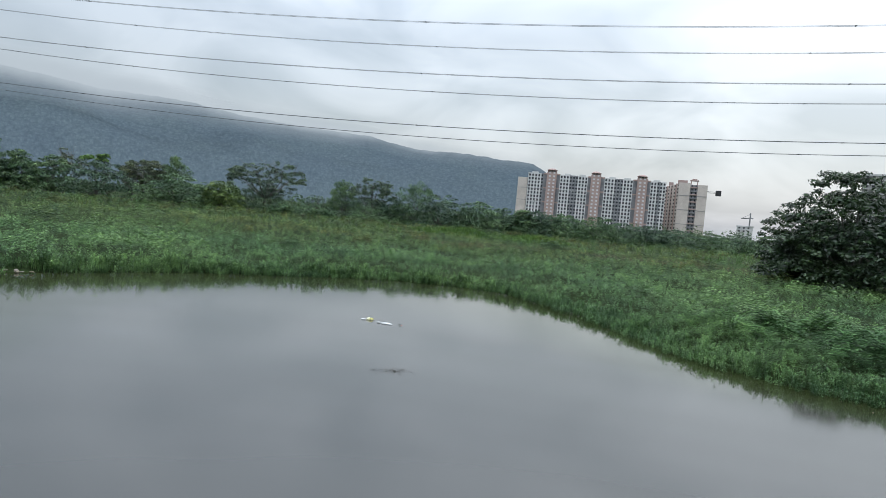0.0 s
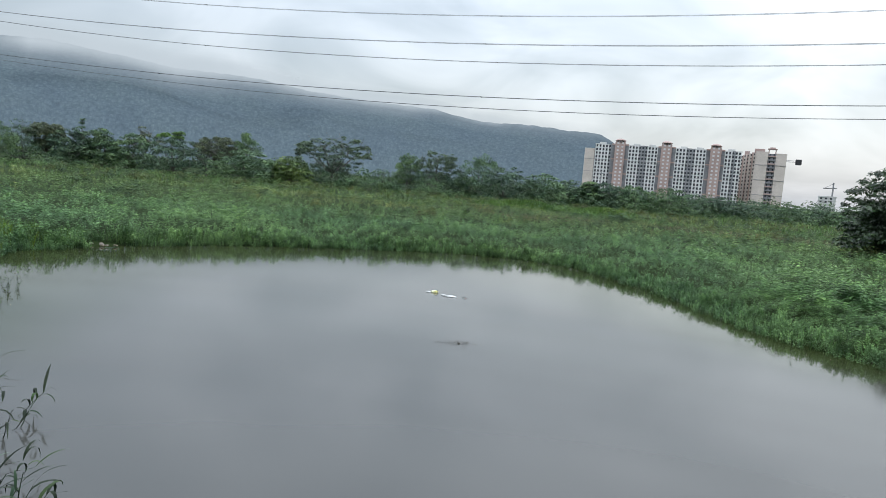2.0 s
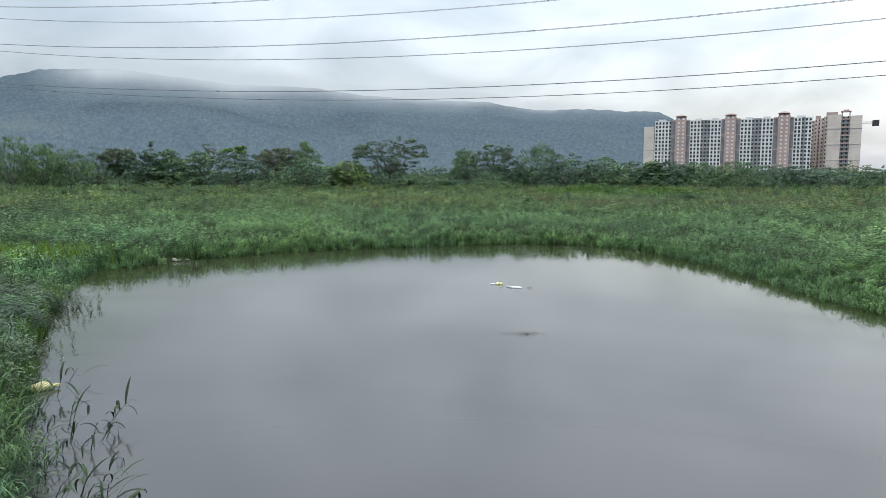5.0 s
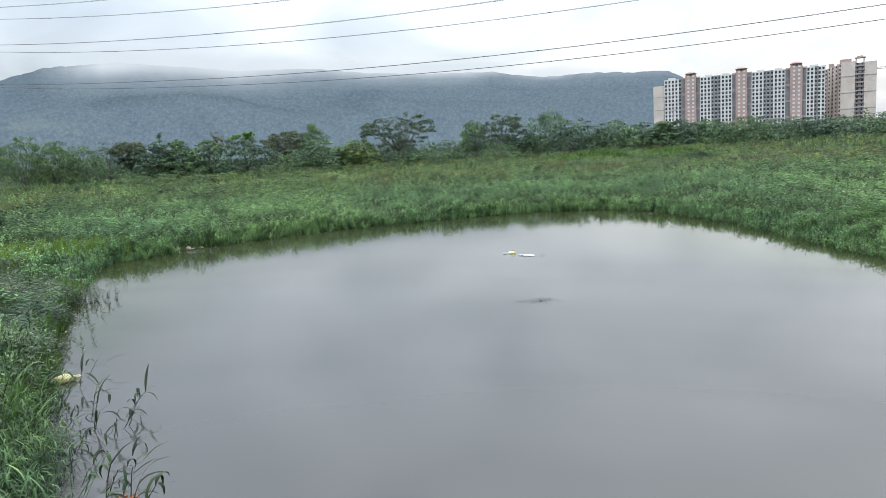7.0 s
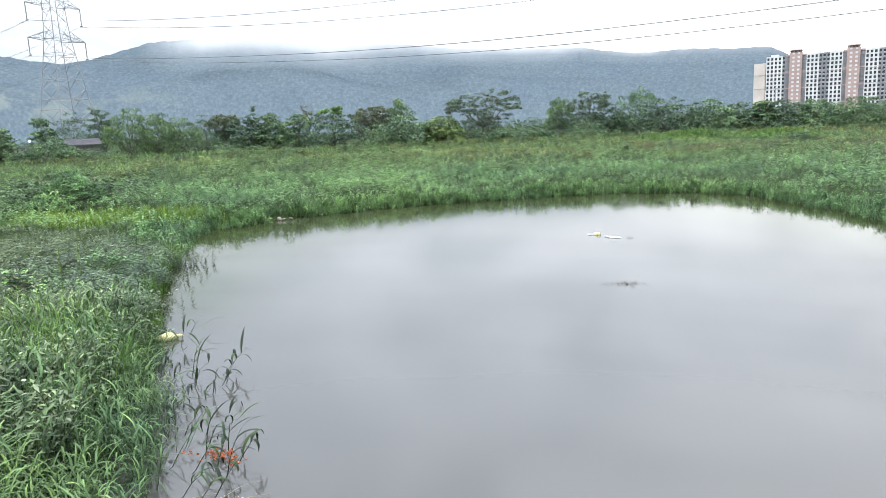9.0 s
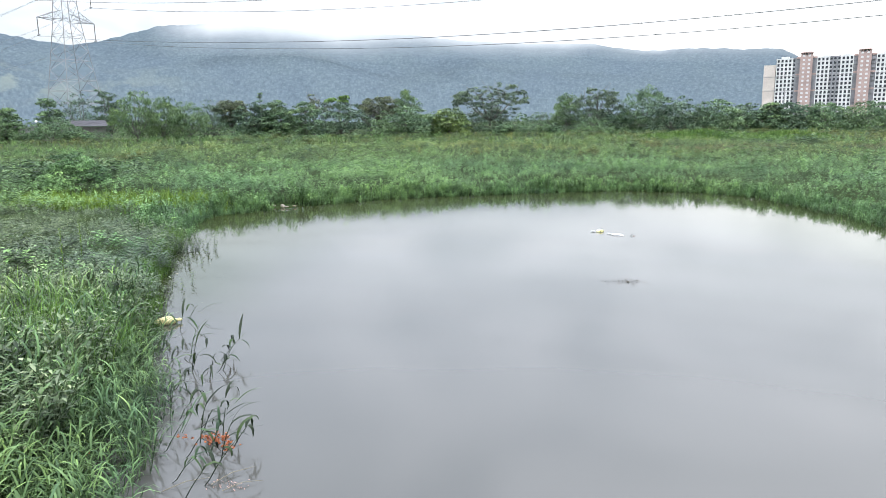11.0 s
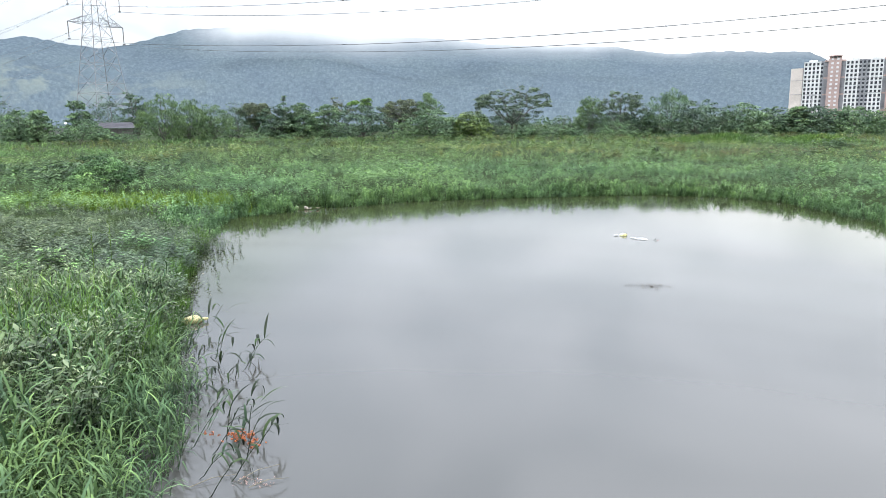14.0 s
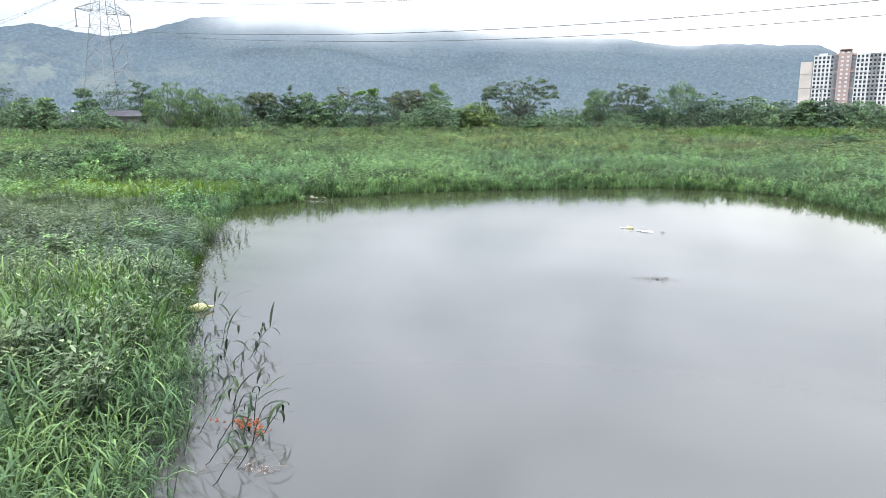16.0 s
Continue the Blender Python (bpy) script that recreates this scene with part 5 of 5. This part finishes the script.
def build_block_end():
    ob = thing("apartment_building", "beige and pink apartment block still under construction", "apartment building", pose(176.5, 549, 0, 0, 0, -19))
    z0, storeys = 8.5, 14
    top = z0 + storeys * STOREY
    bm = bmesh.new()
    box(bm, 0.3, 21.2, 1.5, 40, z0 - 6, top - 0.5)
    part("wall", bm, MAT_DARKWALL, ob)
    # stepped side front: bays that stand out further and further
    for n in range(9):
        y0 = 2.5 + n * 4.2
        bm = bmesh.new()
        box(bm, -1.6 - 1.25 * n, 0.5 - 1.25 * n, y0, y0 + 4.4, z0 - 6, top + (0.5 if n % 2 else -0.3) - 0.12 * n)
        part("side_bay", bm, MAT_PINK if n % 3 == 1 else MAT_BEIGE, ob)
    for x0, x1, y0, h in ((-9, -5.5, 30, 3.0), (-1.5, 6, 16, 4.2), (2.0, 5, 8, 2.4)):
        bm = bmesh.new()
        box(bm, x0, x1, y0, y0 + 5, top - 1, top + h)
        part("roof_room", bm, MAT_PINK, ob)
    for x0, x1, t in ((0, 8.6, 0.9), (14.2, 21.6, -0.2)):
        bm = bmesh.new()
        box(bm, x0, x1, 0, 1.5, z0 - 6, top + t)
        part("end_wall", bm, MAT_BEIGE, ob, "blank beige end wall")
        for z in (z0 + 8, z0 + 19.5, z0 + 31):
            bm = bmesh.new()
            box(bm, x0 - 0.1, x1 + 0.1, -0.2, 0, z, z + 0.45)
            part("drip_band", bm, MAT_CONC, ob)
    for s in range(storeys):
        bm = bmesh.new()
        box(bm, 8.7, 14.1, 0.5, 1.5, z0 + s * STOREY, z0 + s * STOREY + 0.9)
        part("balcony", bm, MAT_PINK if s % 2 else MAT_DARKWALL, ob)
    pane = quads_box("window", -0.4, 0.4, -0.05, 0, 0, 1.4, MAT_PANE)
    for s in range(storeys):
        for n in range(0, 9, 2):
            share("window", pane, pose(-0.55 - 1.25 * n - 0.35, 2.48 + n * 4.2, z0 + s * STOREY + 0.9), ob)
        for x in (10, 12.8):
            share("window", pane, pose(x, 1.48, z0 + s * STOREY + 1.1), ob)
    bm = bmesh.new()
    for px, py in ((8.6, 2.5), (13.4, 2.5), (8.6, 7), (13.4, 7)):
        box(bm, px, px + 0.7, py, py + 0.7, top - 0.5, top + 3.0)
    box(bm, 8.0, 14.7, 1.8, 8.4, top + 3.0, top + 3.6)
    box(bm, 9.5, 13.2, 3.4, 7, top + 3.6, top + 4.6)
    part("roof_pavilion", bm, MAT_PINK, ob)


def build_crane():
    """The mast stands behind the block; only the back arm with its counterweight looks out."""
    ob = thing("construction_crane", "construction crane arm with a dark counterweight beside the block", "crane", pose(190.5, 560, 0, 0, 0, -19))
    bm = bmesh.new()
    for x in (-0.7, 0.7):
        for y in (-0.7, 0.7):
            beam(bm, (x, y, 6), (x, y, 45.5), 0.22)
    part("mast", bm, MAT_STEEL, ob)
    bm = bmesh.new()
    for y in (-0.5, 0.5):
        beam(bm, (-8, y, 44.5), (19, y, 44.1), 0.22)
    beam(bm, (-8, 0, 45.4), (19, 0, 45.1), 0.2)
    for i in range(17):
        beam(bm, (-8 + i * 1.57, -0.5, 44.5), (-7.2 + i * 1.57, 0, 45.4), 0.1)
    part("jib", bm, MAT_STEEL, ob)
    bm = bmesh.new()
    box(bm, 18.5, 22.8, -1.6, 1.6, 42.0, 46.2)
    bmesh.ops.bevel(bm, geom=bm.edges[:], offset=0.15, segments=1, affect="EDGES")
    part("counterweight", bm, MAT_BLACK, ob, "dark counterweight block")


def build_small_house(name, az, r, w, storeys, base, label, seed):
    x, y = r * math.sin(radians(az)), r * math.cos(radians(az))
    ob = thing(name, label, "building", pose(x, y, 0, 0, 0, -az))
    top = base + storeys * 3.0
    bm = bmesh.new()
    box(bm, -w / 2, w / 2, 0, 12, base - 8, top)
    part("wall", bm, MAT_WHITE if seed else MAT_CONC, ob)
    for s in range(storeys + 1):
        bm = bmesh.new()
        box(bm, -w / 2 - 0.6, w / 2 + 0.6, -0.8, 12.4, base + s * 3.0 - 0.3, base + s * 3.0)
        part("floor_slab", bm, MAT_WHITE, ob)
    pane = quads_box("window", -0.8, 0.8, -0.06, 0, 0, 1.5, MAT_PANE)
    for s in range(storeys):
        for c in range(int(w // 4)):
            share("window", pane, pose(-w / 2 + 2.2 + c * 4.0, -0.01, base + s * 3.0 + 0.9), ob)
    bm = bmesh.new()
    box(bm, -w / 2 - 0.6, w / 2 + 0.6, -0.8, -0.55, top, top + 0.8)
    part("parapet", bm, MAT_WHITE, ob)
    return ob


def build_small_crane():
    r, az = 720, 23.25
    ob = thing("construction_crane", "small tower crane behind the white building", "crane", pose(r * math.sin(radians(az)), r * math.cos(radians(az)), 0, 0, 0, -az))
    bm = bmesh.new()
    beam(bm, (0, 0, 8), (0, 0, 36), 0.9)
    part("mast", bm, MAT_STEEL, ob)
    bm = bmesh.new()
    beam(bm, (-8, 0, 30.5), (3, 0, 31), 0.7)
    beam(bm, (0, 0, 35), (-7, 0, 30.8), 0.25)
    part("jib", bm, MAT_STEEL, ob)


def build_shed():
    az, r = -47.3, 168
    x, y = r * math.sin(radians(az)), r * math.cos(radians(az))
    z = float(height(np.array([x]), np.array([y]))[0])
    ob = thing("shed", "small low shed with a patched grey sheet roof", "shed", pose(x, y, z, 0, 0, -az + 6) @ Matrix.Scale(1.12, 4))
    bm = bmesh.new()
    box(bm, -3.0, 3.0, 0, 4, -0.3, 2.6)
    part("wall", bm, MAT_BARK, ob)
    for n in range(6):
        bm = bmesh.new()
        x0 = -3.5 + n * 1.18
        pts = [(x0 + k * 0.1, (0.04 if k % 2 else 0)) for k in range(13)]
        low = [bm.verts.new((px, -0.6, 2.75 + dz + 0.02 * (n % 3))) for px, dz in pts]
        high = [bm.verts.new((px, 3.4, 3.9 + dz + 0.02 * (n % 3))) for px, dz in pts]
        for i in range(12):
            bm.faces.new((low[i], low[i + 1], high[i + 1], high[i]))
        bmesh.ops.solidify(bm, geom=bm.faces[:], thickness=0.03)
        part("roof_sheet", bm, MAT_SHEET, ob)
    bm = bmesh.new()
    for px in (-3.0, 0.0, 3.0):
        box(bm, px - 0.07, px + 0.07, -0.55, -0.4, -0.3, 2.75)
    part("post", bm, MAT_BARK, ob)
    az, r = -51.2, 149
    x, y = r * math.sin(radians(az)), r * math.cos(radians(az))
    z = float(height(np.array([x]), np.array([y]))[0])
    hut = thing("hut", "small whitewashed hut half hidden by bushes", "hut", pose(x, y, z, 0, 0, -az))
    bm = bmesh.new()
    box(bm, -1.3, 1.3, 0, 3, -0.3, 2.9)
    part("wall", bm, MAT_CONC, hut)
    bm = bmesh.new()
    box(bm, -1.9, 1.9, -0.4, 3.4, 2.9, 3.1)
    part("roof", bm, MAT_SHEET, hut)
    bm = bmesh.new()
    tube(bm, [(1.7, 0, 3.05), (1.7, 0, 3.8)], [0.03, 0.03], 6)
    mast = part("mast", bm, MAT_STEEL, hut)
    bm = bmesh.new()
    tube(bm, [(1.7, -0.25, 4.0), (1.7, -0.12, 3.9), (1.7, 0.02, 3.85)], [0.24, 0.18, 0.04], 12)
    part("dish", bm, MAT_WHITE, mast, "white satellite dish")


def build_pole():
    az, r = 6.45, 150
    x, y = r * math.sin(radians(az)), r * math.cos(radians(az))
    z = float(height(np.array([x]), np.array([y]))[0])
    ob = thing("utility_pole", "thin dark utility pole among the trees", "pole", pose(x, y, z))
    bm = bmesh.new()
    tube(bm, [(0, 0, -0.5), (0, 0, 8.2)], [0.13, 0.09], 8)
    part("post", bm, MAT_CONC, ob)
    bm = bmesh.new()
    box(bm, -0.7, 0.7, -0.05, 0.05, 7.6, 7.72)
    part("crossarm", bm, MAT_STEEL, ob)


build_pylon()
build_lines()
build_block_long()
build_block_end()
build_crane()
build_small_house("white_building", 22.95, 700, 14, 5, 7.0, "unfinished white concrete building beyond the field", 1)
build_small_house("grey_building", 31.6, 520, 22, 17, 6.0, "pale grey high-rise behind the dark tree", 0)
build_small_crane()
build_shed()
build_pole()


# ---- floating and lying things ----
def lump(name, length, width, tall, seed, rough=0.3):
    """A crumpled, half-filled bag shape lying on its side."""
    bm = bmesh.new()
    bmesh.ops.create_icosphere(bm, subdivisions=3, radius=1.0)
    for v in bm.verts:
        n = noise.noise(v.co * 2.1 + Vector((seed, 0, 0))) * rough + noise.noise(v.co * 5.0 + Vector((0, seed, 0))) * rough * 0.4
        taper = 1 - 0.45 * max(0.0, v.co.x) ** 2
        v.co = Vector((v.co.x * length / 2 * (1 + n * 0.3), v.co.y * width / 2 * taper * (1 + n), v.co.z * tall / 2 * taper * (1 + n)))
    return bm


def build_floats():
    ob = thing("plastic_bag", "pale yellow stuffed plastic bag half sunk at the bank", "bag", pose(-7.32, 8.45, 0.05, 0, 0, 42))
    part("sack_body", lump("b", 0.38, 0.16, 0.14, 1.0), MAT_BAG, ob, smooth=True)
    part("tied_end", lump("k", 0.1, 0.07, 0.05, 5.0), MAT_BAG, ob).location = (0.19, 0.02, 0.0)
    ob = thing("plastic_sack", "white crumpled plastic sack floating on the pond", "litter", pose(-1.46, 19.15, 0.015, 0, 0, -14))
    part("sack_body", lump("s", 0.36, 0.15, 0.06, 4.0), MAT_SACK, ob, smooth=True)
    bm = bmesh.new()
    tube(bm, [(-0.19, 0.02, 0.0), (-0.27, 0.05, 0.01), (-0.33, 0.08, 0)], [0.03, 0.015, 0.012], 6)
    part("twisted_neck", bm, MAT_SACK, ob)
    ob = thing("yellow_wrapper", "yellow and white wrapper floating with a dark ring", "litter", pose(-2.0, 19.68, 0.02, 0, 0, 20))
    part("wrapper", lump("w", 0.22, 0.14, 0.1, 7.0), MAT_YELLOW, ob, smooth=True)
    bm = bmesh.new()
    ring = [(math.cos(k * math.tau / 14) * 0.045 + 0.03, math.sin(k * math.tau / 14) * 0.03 - 0.06, 0.02 + math.sin(k * math.tau / 14) * 0.05) for k in range(15)]
    tube(bm, ring, [0.005] * 15, 6)
    part("dark_ring", bm, MAT_DEBRIS, ob)
    part("white_flap", lump("f", 0.16, 0.06, 0.03, 9.0), MAT_SACK, ob).location = (-0.2, 0.0, 0.0)
    ob = thing("twig", "dark twig with a reddish scrap floating on the pond", "twig", pose(-1.08, 19.15, 0.008, 0, 0, 5) @ Matrix.Scale(0.55, 4))
    bm = bmesh.new()
    tube(bm, [(-0.12, 0, 0), (0, 0.02, 0.05), (0.12, 0, 0.0), (0.2, 0.05, 0.03)], [0.007, 0.009, 0.007, 0.004], 6)
    tube(bm, [(-0.02, 0.02, 0.0), (-0.02, 0.03, 0.1)], [0.007, 0.005], 6)
    part("stem", bm, MAT_DEBRIS, ob)
    part("scrap", lump("r", 0.07, 0.03, 0.015, 3.0), MAT_RED, ob).location = (0.08, -0.05, 0)
    # rotting bits out on the pond; among the reeds, dark bits painting a reflection
    r = np.random.default_rng(12)
    for name, label, mat, count, cx, cy, sx, sy, small, big in (
        ("floating_debris", "loose raft of dark rotting plant bits on the water", MAT_DEBRIS, 130, -0.74, 13.5, 0.2, 0.14, 0.009, 0.026),
        ("reflection_bits", "dark flat bits among the reeds standing in for a broken reflection", MAT_REED, 380, -4.75, 4.75, 0.22, 0.3, 0.008, 0.032),
        ("floating_petals", "faded pinkish petals afloat beside the reeds", MAT_PETAL, 60, -3.3, 4.7, 0.1, 0.05, 0.004, 0.011),
    ):
        verts, quads = [], []
        for k in range(count):
            u, v = r.normal(0, sx), r.normal(0, sy)
            px, py, a, s = cx + u, cy + v + 0.12 * u, r.uniform(0, math.tau), r.uniform(small, big)
            c, d = math.cos(a) * s, math.sin(a) * s
            n = len(verts)
            verts += [(px - c, py - d, 0.004), (px + d * 0.4, py - c * 0.4, 0.008), (px + c, py + d, 0.005), (px - d * 0.4, py + c * 0.4, 0.012)]
            quads.append((n, n + 1, n + 2, n + 3))
        tagged(new(name, quads_mesh(name, verts, quads, mat)), label, "debris", kind="stuff")
    ob = thing("floating_clod", "dark clod in the raft of plant bits", "debris", pose(-0.7, 13.46, 0.01))
    part("clod", lump("c", 0.05, 0.04, 0.03, 2.0), MAT_DEBRIS, ob)


def build_flowers():
    r = random.Random(5)
    g = np.random.default_rng(2)
    v, q = crown_leaves(g, [(0, 0, 0, 0.018)], 26, 0.014)
    me = quads_mesh("flower_head", v, q, MAT_ORANGE)
    for cx, cy, n, sx, sy in ((-3.92, 5.33, 70, 0.085, 0.045), (-4.22, 5.25, 9, 0.04, 0.03), (-4.85, 4.68, 7, 0.06, 0.03), (-3.66, 5.22, 10, 0.06, 0.05)):
        ob = thing("marigold_garland", "discarded orange marigold garland in the wet reeds", "flowers", pose(cx, cy, 0.02 + max(0, float(height(np.array([cx]), np.array([cy]))[0]))), "offering flowers")
        for k in range(n):
            share("flower_head", me, pose(r.gauss(0, sx), r.gauss(0, sy), r.uniform(0, 0.05), r.uniform(0, 40), 0, r.uniform(0, 360)) @ Matrix.Diagonal((*[r.uniform(0.4, 0.8)] * 3, 1)), ob)


def build_bank_litter():
    r = random.Random(9)
    for k in range(7):
        x, y = LITTER[0] + r.uniform(-0.5, 0.5), LITTER[1] + r.uniform(-0.3, 0.25)
        ob = thing("litter", "pale scrap of plastic litter on the far bank", "litter", pose(x, y, 0.06, 0, r.uniform(-20, 20), r.uniform(0, 180)), "litter on the bank")
        big = 0.24 if k == 0 else r.uniform(0.1, 0.22)
        part("scrap", lump("l", big, big * 0.6, big * (0.55 if k == 0 else 0.3), k * 3.0), MAT_LITTER if k % 3 == 0 else MAT_STRAW, ob)


def reed_stem(rng, h, lean, blades, way=None):
    """A thin bent stem with long arching blades that hang over towards the water."""
    v, q = [], []
    a = rng.uniform(0, math.tau) if way is None else way + rng.normal(0, 0.5)
    pts, p, tilt = [], np.zeros(3), rng.uniform(0.1, 0.6)
    kink = rng.integers(2, 6)
    for s in range(7):
        pts.append(p.copy())
        p = p + np.array([math.cos(a) * math.sin(tilt), math.sin(a) * math.sin(tilt), math.cos(tilt)]) * h / 6
        tilt += lean * (0.8 if s == kink else 0.05)
        a += rng.uniform(-0.15, 0.15)
    for i in range(6):
        n, w = len(v), 0.007 * (1 - i / 9)
        for c in range(3):
            o = np.array([math.cos(c * 2.1), math.sin(c * 2.1), 0]) * w
            v += [pts[i] + o, pts[i + 1] + o * 0.9]
        q += [(n + 2 * c, n + 2 * ((c + 1) % 3), n + 2 * ((c + 1) % 3) + 1, n + 2 * c + 1) for c in range(3)]
    for k in range(blades):
        b, long_ = a + rng.normal(0, 1.1), rng.uniform(0.2, 0.42)
        out_, side = np.array([math.cos(b), math.sin(b), 0]), np.array([-math.sin(b), math.cos(b), 0])
        p, t, n, wide = pts[rng.integers(2, 7)].copy(), rng.uniform(0.2, 0.9), len(v), rng.uniform(0.024, 0.038)
        curl = rng.uniform(0.15, 0.65)
        for s in range(7):
            w = wide * (0.3, 0.8, 1.0, 0.95, 0.75, 0.45, 0.05)[s]
            lift = np.array([0, 0, 0.25 * w])
            v += [p - side * w / 2 + lift, p + side * w / 2 + lift]
            p = p + (out_ * math.sin(t) + np.array([0, 0, math.cos(t)])) * long_ / 6
            t += curl * rng.uniform(0.4, 1.4)
        q += [(n + 2 * s, n + 2 * s + 1, n + 2 * s + 3, n + 2 * s + 2) for s in range(6)]
    return np.array(v), np.array(q)


REEDS_DEEP = [(-5.63, 7.25), (-5.36, 6.98), (-5.25, 7.4), (-5.0, 7.0), (-4.92, 6.77), (-4.98, 7.1), (-5.5, 6.6), (-5.1, 6.4), (-5.3, 6.9), (-6.5, 7.64), (-6.2, 7.3), (-6.95, 8.75), (-6.7, 8.3)]
REEDS_NEAR = [(-4.45, 5.69), (-4.23, 5.78), (-4.08, 5.07), (-3.8, 5.05), (-3.88, 5.34), (-3.5, 5.3), (-3.45, 5.1), (-3.6, 4.65), (-3.3, 4.7), (-3.7, 5.45), (-4.75, 5.9), (-3.3, 4.4), (-3.62, 5.15), (-4.0, 5.5)]


def build_reeds():
    r = np.random.default_rng(21)
    for n, (x, y) in enumerate(REEDS_DEEP + REEDS_NEAR):
        v, q = reed_stem(r, r.uniform(0.3, 0.62), r.uniform(0.3, 2.0), int(r.integers(2, 5)), 0.9)
        v[:, 2] = np.maximum(v[:, 2], 0.045)
        mat, label = (MAT_REED, "dark bent reed standing in shallow water") if n % 5 else (MAT_GRASS, "green reed with arching blades in shallow water")
        ob = new("reed", quads_mesh("reed", v, q, mat))
        tagged(ob, label, "reed", "reeds at the bank")
        ob.matrix_world = pose(x - 0.16, y - 0.08, -0.04)
    # flooded sprigs off the bank's corner
    sprigs = [weed_plant(r, 16, 0.5, 0.085, 0.04, 1, 0.005, 0.1, False, 0.5) for _ in range(4)]
    x = np.concatenate([r.normal(-11.75, 0.32, 70), r.normal(-10.75, 0.25, 18), r.normal(-9.1, 0.25, 10), [-10.98, -10.93]])
    y = np.concatenate([r.normal(13.8, 0.26, 70), r.normal(12.55, 0.3, 18), r.normal(10.2, 0.3, 10), [14.0, 14.1]])
    z = sow(r, sprigs, x, y, r.uniform(0.6, 1.0, len(x)), 0.2)
    stand("flooded_sprigs", MAT_SPRIG, "dark leafy sprigs standing in the water off the bank", "weeds", z)
    # drowned stalks and scum between the reeds
    x, y = scatter(r, 7000, (-58, -30), (4.2, 16), lambda u, v: (shore(u, v) > np.where(np.hypot(u, v) < 10, -0.75, -0.35)) * (shore(u, v) < 0.1) * 0.16, margin=-1.1)
    stems = [reed_stem(r, 0.35, 2.2, 2) for _ in range(4)]
    z = sow(r, stems, x, y, r.uniform(0.5, 1.0, len(x)))
    z[0][:, 2] = np.maximum(z[0][:, 2], -0.05)
    stand("drowned_stalks", MAT_REED, "dark drowned stalks along the near bank", "reeds", z)


def build_scraps():
    """Straws at the near edge, seed stalks in the weeds, flecks on the water along the banks."""
    r = random.Random(17)
    for k in range(3):
        x, y, a = -3.4 + r.uniform(-0.35, 0.3), 4.4 + r.uniform(-0.2, 0.35), r.uniform(0.2, 1.2)
        length = r.uniform(0.3, 0.7)
        bm = bmesh.new()
        tube(bm, [(0, 0, 0), (length * 0.5, 0.02, 0.02), (length, 0.0, 0.0)], [0.004, 0.003, 0.002], 5)
        ob = part("straw", bm, MAT_STRAW, None)
        ob.matrix_world = pose(x, y, 0.012, 0, 0, math.degrees(a))
        tagged(ob, "dead pale straw floating at the pond's edge", "straw", "floating straws")
    for x, y, h in ((-8.4, 7.6, 1.45), (-9.6, 9.0, 1.3)):
        bm = bmesh.new()
        z = float(height(np.array([x]), np.array([y]))[0])
        tube(bm, [(0, 0, 0), (0.02, 0.01, h * 0.6), (0.05, 0.0, h)], [0.0055, 0.0045, 0.0025], 5)
        for i in range(10):
            f = h * (0.72 + 0.028 * i)
            beam(bm, (0.03, 0, f), (0.03 + 0.03 * math.cos(i * 2.4), 0.03 * math.sin(i * 2.4), f + 0.04), 0.006)
        ob = part("seed_stalk", bm, MAT_LOWGRASS, None)
        ob.matrix_world = pose(x, y, z)
        tagged(ob, "tall thin seed stalk standing above the weeds", "stalk", "seed stalks")
    g = np.random.default_rng(33)
    for name, label, mat, x, y in (
        ("floating_leaves", "tiny yellowed leaves floating along the banks", MAT_STRAW, *scatter(g, 9000, (-50, 42), (13, 34), lambda u, v: (shore(u, v) < -0.1) * 0.14, margin=-1.3)),
        ("dead_leaves", "pale withered leaves and scraps at the pond's corner", MAT_STRAW, *scatter(g, 6000, (-3, 12), (28, 36), lambda u, v: near_spot(u, v, 1.8, 31.2, 1.6, 0.8, -0.6) * 0.5, margin=-0.5)),
    ):
        verts, quads = [], []
        for px, py in zip(x, y):
            a, s, n = g.uniform(0, math.tau), g.uniform(0.012, 0.035), len(verts)
            c, d = math.cos(a) * s, math.sin(a) * s
            z = 0.006 if name == "floating_leaves" else g.uniform(0.01, 0.25)
            verts += [(px - c, py - d, z), (px + d * 0.5, py - c * 0.5, z + 0.006), (px + c, py + d, z), (px - d * 0.5, py + c * 0.5, z + 0.004)]
            quads.append((n, n + 1, n + 2, n + 3))
        tagged(new(name, quads_mesh(name, verts, quads, mat)), label, "leaves", kind="stuff")


build_scraps()
build_floats()
build_flowers()
build_bank_litter()
build_reeds()
